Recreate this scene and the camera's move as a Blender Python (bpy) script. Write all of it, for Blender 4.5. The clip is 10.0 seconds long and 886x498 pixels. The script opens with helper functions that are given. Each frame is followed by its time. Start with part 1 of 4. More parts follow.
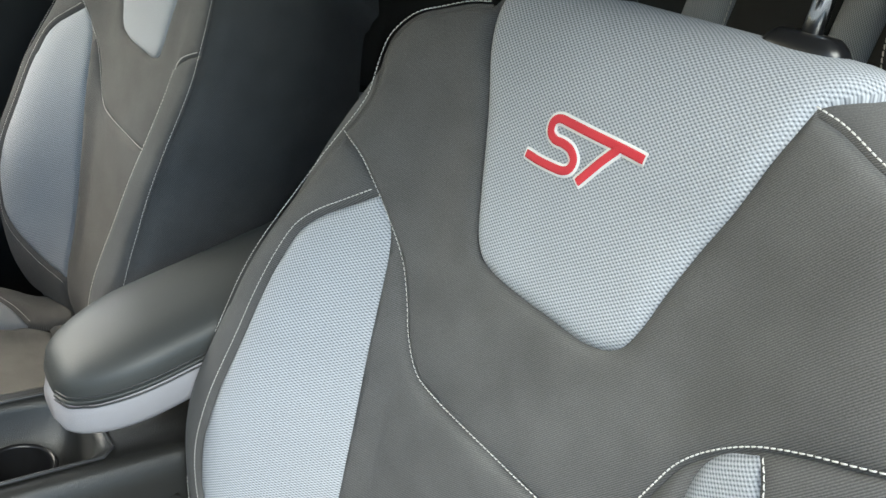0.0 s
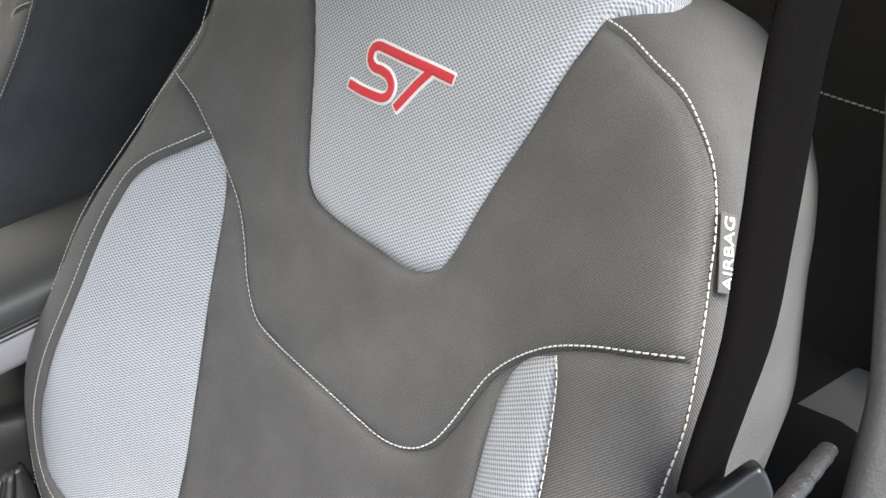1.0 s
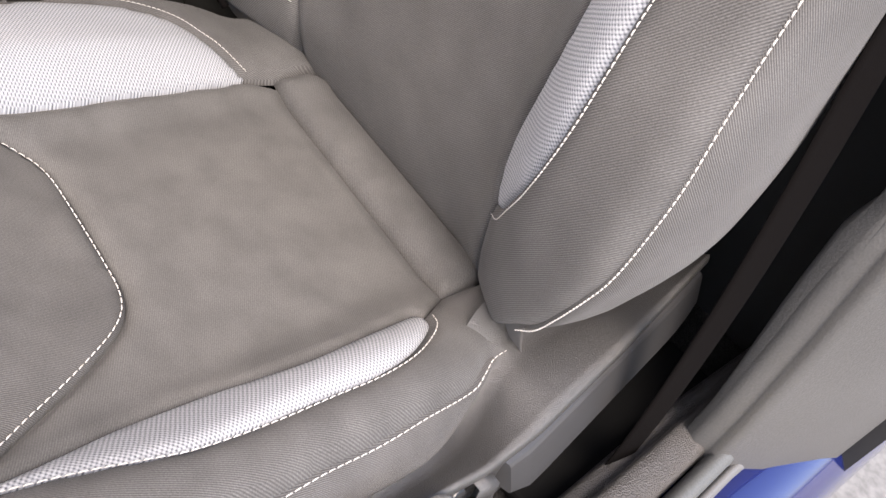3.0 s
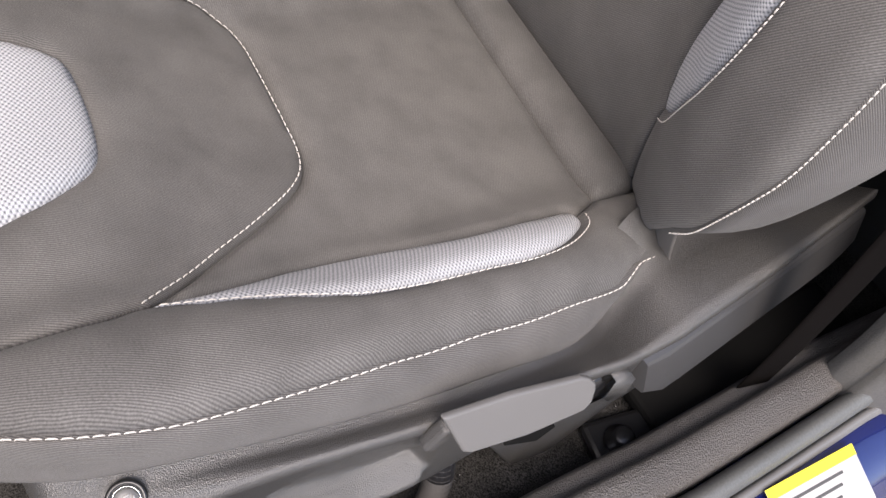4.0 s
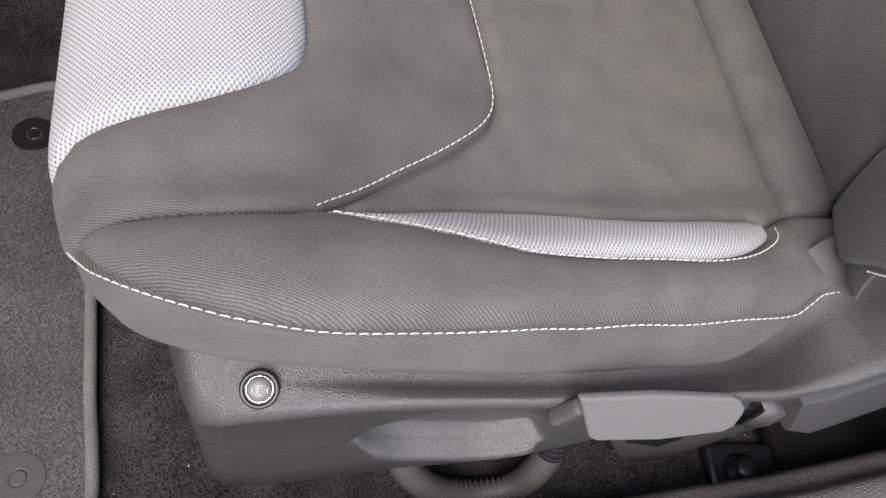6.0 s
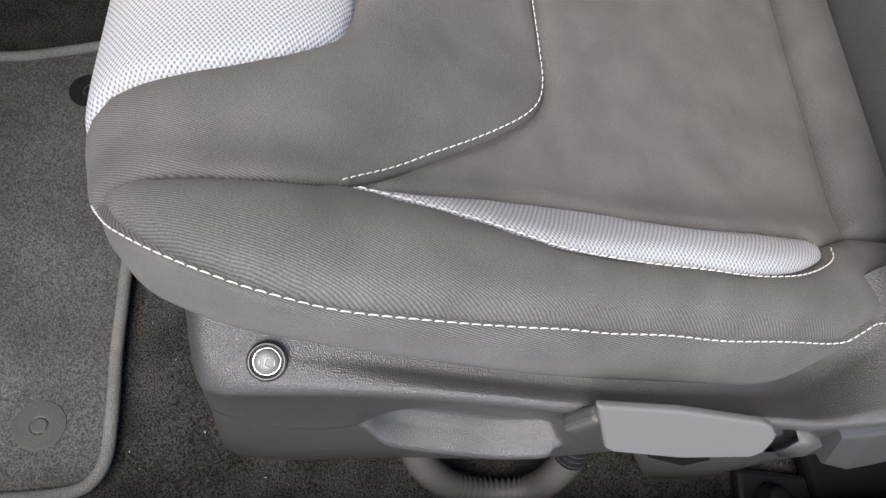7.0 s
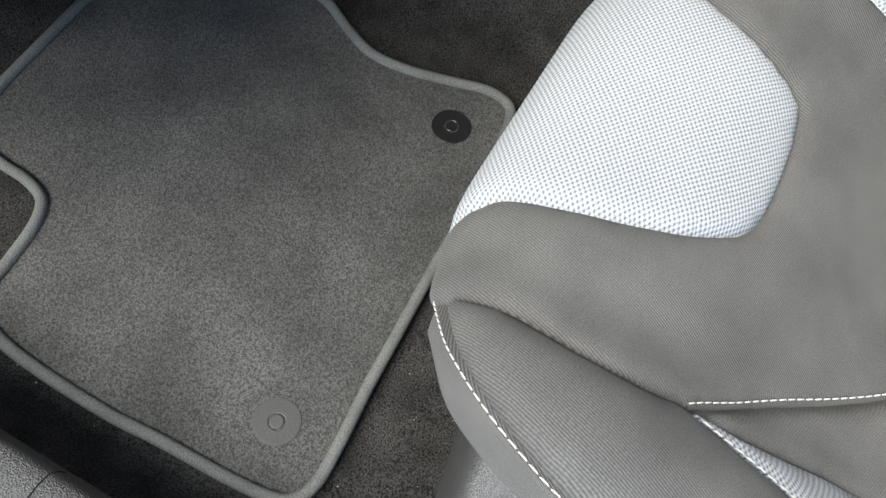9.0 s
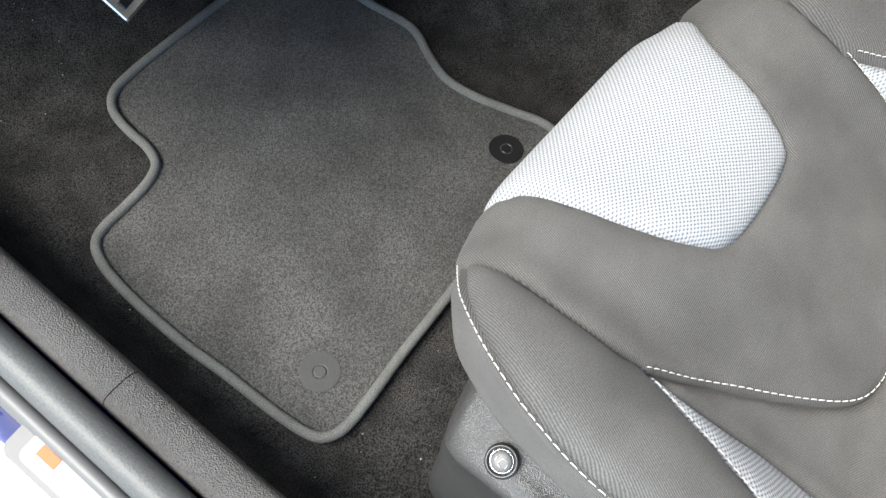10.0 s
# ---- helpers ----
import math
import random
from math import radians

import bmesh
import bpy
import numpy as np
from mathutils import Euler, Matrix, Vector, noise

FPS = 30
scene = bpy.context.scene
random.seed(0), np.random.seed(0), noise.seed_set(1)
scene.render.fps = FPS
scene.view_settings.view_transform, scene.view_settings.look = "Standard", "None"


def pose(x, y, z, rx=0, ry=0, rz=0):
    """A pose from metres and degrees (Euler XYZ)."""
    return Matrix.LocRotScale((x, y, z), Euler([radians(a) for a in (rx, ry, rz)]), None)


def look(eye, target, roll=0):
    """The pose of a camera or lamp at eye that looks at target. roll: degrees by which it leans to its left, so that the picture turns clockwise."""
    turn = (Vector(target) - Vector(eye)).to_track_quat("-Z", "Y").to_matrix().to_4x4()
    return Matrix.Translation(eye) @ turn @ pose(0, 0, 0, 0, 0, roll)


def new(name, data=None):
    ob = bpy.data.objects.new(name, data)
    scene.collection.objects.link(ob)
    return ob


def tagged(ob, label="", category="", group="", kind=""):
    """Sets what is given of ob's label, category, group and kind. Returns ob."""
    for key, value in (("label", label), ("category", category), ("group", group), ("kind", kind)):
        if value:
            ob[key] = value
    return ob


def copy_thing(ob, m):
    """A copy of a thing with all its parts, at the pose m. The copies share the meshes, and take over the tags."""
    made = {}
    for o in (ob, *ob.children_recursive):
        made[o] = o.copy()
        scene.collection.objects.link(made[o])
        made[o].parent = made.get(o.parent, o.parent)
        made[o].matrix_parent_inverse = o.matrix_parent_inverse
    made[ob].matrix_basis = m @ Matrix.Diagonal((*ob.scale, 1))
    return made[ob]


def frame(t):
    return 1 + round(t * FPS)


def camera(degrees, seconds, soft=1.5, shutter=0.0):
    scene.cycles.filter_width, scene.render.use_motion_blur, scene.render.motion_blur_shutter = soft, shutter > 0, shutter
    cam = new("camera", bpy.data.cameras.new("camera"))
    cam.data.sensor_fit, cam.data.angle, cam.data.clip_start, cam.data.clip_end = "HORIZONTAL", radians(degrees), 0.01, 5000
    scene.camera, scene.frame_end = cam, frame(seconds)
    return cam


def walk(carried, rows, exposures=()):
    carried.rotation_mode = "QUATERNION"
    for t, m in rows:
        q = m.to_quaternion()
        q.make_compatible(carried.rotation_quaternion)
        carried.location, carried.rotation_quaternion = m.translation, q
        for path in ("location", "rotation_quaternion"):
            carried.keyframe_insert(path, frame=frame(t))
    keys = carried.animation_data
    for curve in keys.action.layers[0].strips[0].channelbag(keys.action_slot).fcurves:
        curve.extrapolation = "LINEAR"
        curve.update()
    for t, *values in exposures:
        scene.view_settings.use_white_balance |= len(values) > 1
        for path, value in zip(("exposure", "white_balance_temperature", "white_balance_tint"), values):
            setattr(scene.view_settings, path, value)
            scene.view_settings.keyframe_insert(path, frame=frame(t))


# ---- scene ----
cam = camera(58.06, 10.0)
PATH = [
    (0, (0.3332, 0.2910, 0.9857), (-1.0428, 1.5076, 0.1943), 10.845),
    (0.5, (0.3689, 0.3110, 1.0003), (-0.9447, 1.6304, 0.2696), 11.888),
    (1, (0.3958, 0.3372, 0.9529), (-0.8367, 1.7128, 0.1857), 11.795),
    (1.5, (0.4102, 0.3381, 0.8832), (-0.7317, 1.6703, -0.0766), 11.792),
    (2, (0.4144, 0.3408, 0.8306), (-0.6497, 1.6006, -0.3009), 12.214),
    (2.5, (0.4221, 0.3180, 0.7703), (-0.5573, 1.4616, -0.5461), 14.917),
    (3, (0.4399, 0.2617, 0.7144), (-0.4478, 1.3141, -0.7363), 19.175),
    (3.2, (0.4458, 0.2431, 0.7018), (-0.4555, 1.2331, -0.7839), 19.212),
    (4.3, (0.4662, 0.2090, 0.6939), (-0.4678, 0.9042, -0.9322), 17.039),
    (4.5, (0.4648, 0.2035, 0.6902), (-0.4772, 0.8524, -0.9504), 16.748),
    (5, (0.4585, 0.1892, 0.6767), (-0.4737, 0.7209, -1.0110), 17.922),
    (5.5, (0.4568, 0.1925, 0.6705), (-0.4684, 0.6580, -1.0404), 19.412),
    (5.7, (0.4511, 0.1940, 0.6738), (-0.4788, 0.6579, -1.0350), 20.225),
    (6.8, (0.4520, 0.2095, 0.6627), (-0.5062, 0.5586, -1.0578), 19.199),
    (7, (0.4490, 0.2189, 0.6600), (-0.4907, 0.5184, -1.0799), 18.889),
    (7.5, (0.4292, 0.1977, 0.6623), (-0.5106, 0.3622, -1.0955), 20.236),
    (8, (0.3918, 0.1692, 0.6756), (-0.4858, 0.2066, -1.1212), 21.723),
    (8.5, (0.3796, 0.1345, 0.6531), (-0.4793, -0.0358, -1.1451), 16.353),
    (9, (0.3774, 0.1302, 0.6559), (-0.4827, -0.0990, -1.1351), 16.122),
    (9.5, (0.3987, 0.1544, 0.6803), (-0.4599, -0.1628, -1.0980), 13.881),
    (10, (0.4451, 0.1929, 0.7351), (-0.4066, -0.2361, -1.0229), 13.442),
]
EXPOSURES = [(0.0, 2.6, 6500, -1), (0.5, 2.6, 6700, 3), (1.0, 2.6, 6850, 8), (1.5, 2.55, 7100, 12), (2.0, 2.46, 7180, 15), (3.0, 2.58, 7350, 17), (4.5, 1.98, 7250, 17), (5.0, 1.93, 7200, 14), (5.5, 2.05, 7200, 14), (7.0, 2.1, 7000, 12), (7.5, 2.15, 6950, 8), (8.0, 2.08, 6900, 5), (8.5, 2.12, 6850, 4), (9.0, 2.3, 6850, 4), (10.0, 2.5, 6900, 5)]
walk(cam, [(t, look(eye, target, roll)) for t, eye, target, roll in PATH], EXPOSURES)

# ---- light: an overcast sky seen through the open door and the windows ----
world = bpy.data.worlds.new("world")
scene.world = world
world.use_nodes = True
wn = world.node_tree
sky = wn.nodes.new("ShaderNodeTexSky")
sky.sky_type, sky.sun_disc = "NISHITA", False
sky.sun_elevation, sky.sun_rotation = radians(46), radians(-130)
sky.air_density, sky.dust_density = 1.0, 4.0
wn.links.new(sky.outputs[0], wn.nodes["Background"].inputs[0])
wn.nodes["Background"].inputs[1].default_value = 0.15
sun_data = bpy.data.lights.new("sun", "SUN")
sun_data.energy, sun_data.angle, sun_data.color = 1.7, radians(40), (1.0, 0.96, 0.92)
sun = new("sun", sun_data)
sun.matrix_world = look((1.75, -.55, 2.7), (0, 0.3, 0.3))


# ---- materials ----
def material(name, colour, rough=0.6, metal=0.0, grain=None, bump=0.0, vary=0.25, stain=3.0, coat=0.0, sheen=0.0, speck=0.0, cells=False):
    """Principled surface with two scales of noise: a fine grain and large soft stains."""
    m = bpy.data.materials.new(name)
    m.use_nodes = True
    t = m.node_tree
    b = t.nodes["Principled BSDF"]
    b.inputs["Roughness"].default_value, b.inputs["Metallic"].default_value = rough, metal
    b.inputs["Coat Weight"].default_value, b.inputs["Sheen Weight"].default_value = coat, sheen
    co = t.nodes.new("ShaderNodeTexCoord")
    big = t.nodes.new("ShaderNodeTexNoise")
    big.inputs["Scale"].default_value, big.inputs["Detail"].default_value = stain, 4
    t.links.new(co.outputs["Object"], big.inputs["Vector"])
    ramp = t.nodes.new("ShaderNodeMapRange")
    ramp.inputs[1].default_value, ramp.inputs[2].default_value = 0.3, 0.7
    ramp.inputs[3].default_value, ramp.inputs[4].default_value = 1 - vary, 1 + vary
    t.links.new(big.outputs[0], ramp.inputs[0])
    mul = t.nodes.new("ShaderNodeVectorMath")
    mul.operation = "SCALE"
    mul.inputs[0].default_value = colour
    strength = ramp.outputs[0]
    t.links.new(mul.outputs[0], b.inputs["Base Color"])
    if grain:
        fine = t.nodes.new("ShaderNodeTexVoronoi" if cells else "ShaderNodeTexNoise")
        fine.inputs["Scale"].default_value, fine.inputs["Detail"].default_value = grain, 1 if cells else 3
        t.links.new(co.outputs["Object"], fine.inputs["Vector"])
        if speck:
            dots = t.nodes.new("ShaderNodeMapRange")
            dots.inputs[1].default_value, dots.inputs[2].default_value = 0.35, 0.68
            dots.inputs[3].default_value, dots.inputs[4].default_value = 1 - speck, 1 + speck
            t.links.new(fine.outputs[0], dots.inputs[0])
            strength = math_node(t, "MULTIPLY", strength, dots.outputs[0])
        bp = t.nodes.new("ShaderNodeBump")
        bp.inputs["Strength"].default_value, bp.inputs["Distance"].default_value = bump, 0.001
        t.links.new(fine.outputs[0], bp.inputs["Height"])
        t.links.new(bp.outputs[0], b.inputs["Normal"])
    t.links.new(strength, mul.inputs["Scale"])
    return m


def math_node(t, op, a, b=None):
    n = t.nodes.new("ShaderNodeMath")
    n.operation = op
    for k, v in enumerate((a, b)):
        if v is None:
            continue
        if isinstance(v, (int, float)):
            n.inputs[k].default_value = v
        else:
            t.links.new(v, n.inputs[k])
    return n.outputs[0]


def cloth(name, dark, light, pu, pv, turn=0.0, stagger=True, rough=0.85, depth=0.0006, vary=0.2, contrast=1.0, stain=9.0):
    """Woven cloth in the panel's own metres: staggered cells of pu by pv, or slanting ribs."""
    m = bpy.data.materials.new(name)
    m.use_nodes = True
    t = m.node_tree
    b = t.nodes["Principled BSDF"]
    b.inputs["Roughness"].default_value, b.inputs["Sheen Weight"].default_value = rough, 0.06
    b.inputs["Specular IOR Level"].default_value = 0.25
    uv = t.nodes.new("ShaderNodeUVMap")
    mp = t.nodes.new("ShaderNodeMapping")
    mp.inputs["Rotation"].default_value = (0, 0, radians(turn))
    t.links.new(uv.outputs[0], mp.inputs[0])
    warp = t.nodes.new("ShaderNodeTexNoise")
    warp.inputs["Scale"].default_value, warp.inputs["Detail"].default_value = (70 if stagger else 330), 3
    t.links.new(uv.outputs[0], warp.inputs["Vector"])
    sep = t.nodes.new("ShaderNodeSeparateXYZ")
    t.links.new(mp.outputs[0], sep.inputs[0])
    jitter = math_node(t, "MULTIPLY", warp.outputs[0], 0.7 if not stagger else 0.9)
    u = math_node(t, "ADD", math_node(t, "MULTIPLY", sep.outputs[0], 2 * math.pi / pu), jitter)
    v = math_node(t, "ADD", math_node(t, "MULTIPLY", sep.outputs[1], 2 * math.pi / pv), jitter)
    if stagger:
        w = math_node(t, "MULTIPLY", math_node(t, "SINE", u), math_node(t, "SINE", v))
    else:
        w = math_node(t, "SINE", v)
    h = math_node(t, "ADD", math_node(t, "MULTIPLY", w, 0.5), 0.5)
    big = t.nodes.new("ShaderNodeTexNoise")
    big.inputs["Scale"].default_value, big.inputs["Detail"].default_value = stain, 5
    t.links.new(uv.outputs[0], big.inputs["Vector"])
    fuzz = t.nodes.new("ShaderNodeTexNoise")
    fuzz.inputs["Scale"].default_value, fuzz.inputs["Detail"].default_value = 900, 2
    t.links.new(uv.outputs[0], fuzz.inputs["Vector"])
    mix = t.nodes.new("ShaderNodeMix")
    mix.data_type = "RGBA"
    mix.inputs[6].default_value, mix.inputs[7].default_value = (*dark, 1), (*light, 1)
    t.links.new(math_node(t, "POWER", h, contrast), mix.inputs[0])
    rng = t.nodes.new("ShaderNodeMapRange")
    rng.inputs[1].default_value, rng.inputs[2].default_value = 0.3, 0.7
    rng.inputs[3].default_value, rng.inputs[4].default_value = 1 - vary, 1 + vary
    t.links.new(big.outputs[0], rng.inputs[0])
    both = math_node(t, "MULTIPLY", rng.outputs[0], math_node(t, "ADD", math_node(t, "MULTIPLY", fuzz.outputs[0], 1.1), 0.45))
    sc = t.nodes.new("ShaderNodeVectorMath")
    sc.operation = "SCALE"
    t.links.new(mix.outputs[2], sc.inputs[0])
    t.links.new(both, sc.inputs["Scale"])
    t.links.new(sc.outputs[0], b.inputs["Base Color"])
    bp = t.nodes.new("ShaderNodeBump")
    bp.inputs["Strength"].default_value, bp.inputs["Distance"].default_value = 0.6, depth
    t.links.new(h, bp.inputs["Height"])
    t.links.new(bp.outputs[0], b.inputs["Normal"])
    return m


TWILL = cloth("dark_twill_cloth", (0.062, 0.060, 0.059), (0.118, 0.115, 0.112), 0.003, 0.0014, turn=112, stagger=False, vary=0.18, depth=0.00028, stain=20)
TWILL_SKIRT = cloth("dark_twill_cloth_skirt", (0.052, 0.050, 0.049), (0.128, 0.124, 0.121), 0.003, 0.0015, turn=-14, stagger=False, vary=0.16, depth=0.0004, stain=20)
TWILL_UP = cloth("dark_twill_cloth_upright", (0.058, 0.056, 0.055), (0.118, 0.115, 0.112), 0.003, 0.0015, turn=130, stagger=False, vary=0.13, depth=0.0004, stain=16)
SUEDE = cloth("dark_brushed_cloth", (0.080, 0.078, 0.076), (0.110, 0.107, 0.104), 0.0022, 0.0015, turn=28, stagger=False, depth=0.00012, vary=0.15, stain=24)
MESH = cloth("grey_mesh_cloth", (0.045, 0.053, 0.068), (0.45, 0.465, 0.49), 0.0044, 0.0032, stagger=True, vary=0.05, contrast=0.6, depth=0.0005)
THREAD = material("white_thread", (0.56, 0.54, 0.51), 0.8, grain=1500, bump=0.5, vary=0.1)
PLASTIC = material("black_grained_plastic", (0.044, 0.043, 0.042), 0.37, grain=1150, bump=0.5, vary=0.12, cells=True)
SMOOTH = material("black_smooth_plastic", (0.010, 0.010, 0.011), 0.30, grain=300, bump=0.05, vary=0.1)
GREYPL = material("grey_satin_plastic", (0.112, 0.111, 0.110), 0.42, grain=1500, bump=0.2, vary=0.1)
LEATHER = material("black_leather", (0.020, 0.020, 0.019), 0.36, grain=700, bump=0.4, vary=0.2)
LILAC = material("grey_leather", (0.30, 0.29, 0.305), 0.5, grain=600, bump=0.3, vary=0.08)
DISC = material("dark_grey_disc", (0.036, 0.036, 0.037), 0.4, grain=900, bump=0.15, vary=0.1)
VINYL = material("black_soft_vinyl", (0.045, 0.047, 0.045), 0.48, grain=500, bump=0.15, vary=0.15)
CARPET = material("black_carpet", (0.030, 0.029, 0.028), 0.95, grain=640, bump=1.2, vary=0.35, stain=30, speck=0.75)
MAT = material("dark_grey_carpet", (0.056, 0.055, 0.053), 0.95, grain=620, bump=1.2, vary=0.30, stain=12, speck=0.6)
EDGING = material("grey_woven_edging", (0.118, 0.120, 0.115), 0.9, grain=800, bump=1.0, vary=0.15, stain=30, speck=0.3)
TRIMPL = material("black_leather_grain_plastic", (0.078, 0.074, 0.071), 0.42, grain=700, bump=1.3, vary=0.14, stain=9, cells=True, speck=0.25)
# near-black that stands in for shade in gaps, slots and beside the rail
GAP = material("matt_black_shade", (0.008, 0.008, 0.008), 0.9, grain=700, bump=0.2, vary=0.2)
PILLAR = material("grey_pillar_trim", (0.070, 0.069, 0.067), 0.6, grain=500, bump=0.4, vary=0.15, speck=0.12)
RUBBER = material("grey_rubber_seal", (0.08, 0.083, 0.082), 0.5, grain=500, bump=0.4, vary=0.2, speck=0.15)
PAINT = material("blue_metallic_paint", (0.004, 0.010, 0.085), 0.25, metal=0.3, grain=3000, bump=0.05, vary=0.15, coat=1.0)
CHROME = material("chrome", (0.75, 0.76, 0.77), 0.15, metal=1.0, vary=0.05)
RED = material("red_embroidery", (0.55, 0.030, 0.045), 0.75, grain=1600, bump=0.6, vary=0.1)
WHITE = material("white_embroidery", (0.72, 0.70, 0.68), 0.8, grain=1600, bump=0.6, vary=0.08)
# near-black for the closing walls, so the rear stays as dark as in shade
DARKWALL = material("near_black_wall", (0.014, 0.014, 0.014), 0.6, grain=500, bump=0.3, vary=0.2)
ASPHALT = material("grey_pavement", (0.17, 0.17, 0.167), 0.9, grain=60, bump=0.6, vary=0.25, stain=0.6, speck=0.2)
GREYBLACK = material("dark_matt_plastic", (0.030, 0.030, 0.031), 0.55, grain=900, bump=0.2, vary=0.1)
SHINYWEB = material("worn_shiny_webbing", (0.030, 0.028, 0.027), 0.32, grain=420, bump=0.8, vary=0.3, stain=60)
WEBBING = material("black_belt_webbing", (0.0035, 0.0028, 0.0027), 0.9, grain=1200, bump=0.6, vary=0.2)
HEADLINER = material("pale_headliner_cloth", (0.45, 0.44, 0.42), 0.95, grain=800, bump=0.4, vary=0.08)
YELLOW = material("yellow_label", (0.75, 0.62, 0.03), 0.5, vary=0.05)
PAPER = material("white_label", (0.36, 0.36, 0.355), 0.5, vary=0.05)
INK = material("dark_print", (0.05, 0.05, 0.05), 0.6, vary=0.05)
CONDUIT = material("black_corrugated_hose", (0.045, 0.042, 0.040), 0.6, grain=500, bump=0.3)

PLASTIC.node_tree.nodes["Principled BSDF"].inputs["Specular IOR Level"].default_value = 1.0
for dull in (WEBBING, GAP, CARPET):
    dull.node_tree.nodes["Principled BSDF"].inputs["Specular IOR Level"].default_value = 0.05


# ---- builders ----
def thing(name, label, category, group="", kind=""):
    return tagged(new(name), label, category, group, kind)


def mesh_of(name, verts, faces, mat, uvs=None, smooth_it=True):
    me = bpy.data.meshes.new(name)
    me.from_pydata([tuple(float(c) for c in v) for v in verts], [], [tuple(int(i) for i in f) for f in faces])
    if uvs is not None:
        layer = me.uv_layers.new(name="UVMap")
        at = np.array([l.vertex_index for l in me.loops])
        layer.data.foreach_set("uv", np.asarray(uvs, float)[at].ravel())
    me.materials.append(mat)
    me.polygons.foreach_set("use_smooth", [smooth_it] * len(me.polygons))
    me.update()
    return me


def part(name, me, parent=None, label=""):
    ob = new(name, me)
    if parent:
        ob.parent = parent
    return tagged(ob, label)


def curve_through(pts, step=0.004, closed=False):
    """Points at even steps along a smooth curve through pts (any dimension)."""
    pts = np.array(pts, float)
    if closed:
        pts = np.r_[pts[-3:], pts, pts[:4]]
    gap = np.sqrt(np.linalg.norm(np.diff(pts, axis=0), axis=1)) + 1e-9
    t = np.r_[0, np.cumsum(gap)]
    lo, hi = (t[3], t[-4]) if closed else (0, t[-1])
    fine = spline(t, pts)(np.linspace(lo, hi, 40 * len(pts)))
    s = np.r_[0, np.cumsum(np.linalg.norm(np.diff(fine, axis=0), axis=1))]
    n = max(2, int(s[-1] / step) + 1)
    at = np.linspace(0, s[-1], n)
    out = np.stack([np.interp(at, s, fine[:, k]) for k in range(fine.shape[1])], 1)
    return out[:-1] if closed else out


def grid_faces(rows, cols, wrap=False):
    out = []
    for r in range(rows - 1):
        for c in range(cols if wrap else cols - 1):
            d = (c + 1) % cols
            out.append((r * cols + c, r * cols + d, (r + 1) * cols + d, (r + 1) * cols + c))
    return out


def loft(name, rows, mat, wrap=False, caps=False, uvs=True):
    """A skin over rows of points (each row the same number)."""
    rows = np.array(rows, float)
    n, c = rows.shape[:2]
    faces = grid_faces(n, c, wrap)
    if caps:
        faces += [tuple(range(c))[::-1], tuple((n - 1) * c + k for k in range(c))]
    u = np.r_[0, np.cumsum(np.linalg.norm(np.diff(rows[:, c // 2], axis=0), axis=1))]
    v = np.r_[0, np.cumsum(np.linalg.norm(np.diff(rows[n // 2], axis=0), axis=1))]
    uv = np.stack(np.meshgrid(u, v, indexing="ij"), -1).reshape(-1, 2)
    return mesh_of(name, rows.reshape(-1, 3), faces, mat, uv if uvs else None)


def tube(name, pts, radius, mat, sides=8, caps=True, ridged=0.0):
    """A round tube along pts; ridged swells every other ring."""
    pts = np.array(pts, float)
    tang = np.gradient(pts, axis=0)
    tang /= np.linalg.norm(tang, axis=1)[:, None]
    ref = np.array([0, 0, 1.0]) if abs(tang[0][2]) < 0.9 else np.array([1.0, 0, 0])
    rows = []
    for k, (p, d) in enumerate(zip(pts, tang)):
        a = np.cross(d, ref)
        a /= np.linalg.norm(a)
        b = np.cross(d, a)
        ref = np.cross(a, d)
        r = radius * (1 + ridged * (k % 2))
        ang = np.linspace(0, 2 * np.pi, sides, endpoint=False)
        rows.append(p + r * (np.cos(ang)[:, None] * a + np.sin(ang)[:, None] * b))
    return loft(name, rows, mat, wrap=True, caps=caps, uvs=False)


def box(name, size, mat, bevel=0.004, segments=2, centre=(0, 0, 0), turn=None):
    bm = bmesh.new()
    bmesh.ops.create_cube(bm, size=1)
    bmesh.ops.scale(bm, vec=size, verts=bm.verts)
    if bevel:
        bmesh.ops.bevel(bm, geom=bm.edges[:], offset=bevel, segments=segments, affect="EDGES", profile=0.5)
    if turn is not None:
        bmesh.ops.transform(bm, matrix=turn, verts=bm.verts)
    bmesh.ops.translate(bm, vec=centre, verts=bm.verts)
    me = bpy.data.meshes.new(name)
    bm.to_mesh(me)
    bm.free()
    me.materials.append(mat)
    me.polygons.foreach_set("use_smooth", [False] * len(me.polygons))
    return me


def extrude_outline(name, outline, thick, mat, place, bevel=0.0, segments=2):
    """A plate with a 2D outline, thick along its z, put at place (a Matrix)."""
    bm = bmesh.new()
    vs = [bm.verts.new((float(x), float(y), 0)) for x, y in outline]
    f = bm.faces.new(vs)
    r = bmesh.ops.extrude_face_region(bm, geom=[f])
    top = [v for v in r["geom"] if isinstance(v, bmesh.types.BMVert)]
    bmesh.ops.translate(bm, vec=(0, 0, thick), verts=top)
    bmesh.ops.recalc_face_normals(bm, faces=bm.faces)
    if bevel:
        edges = [e for e in bm.edges if all(v in top for v in e.verts)]
        bmesh.ops.bevel(bm, geom=edges, offset=bevel, segments=segments, affect="EDGES", profile=0.5)
    bmesh.ops.transform(bm, matrix=place, verts=bm.verts)
    me = bpy.data.meshes.new(name)
    bm.to_mesh(me)
    bm.free()
    me.materials.append(mat)
    return me


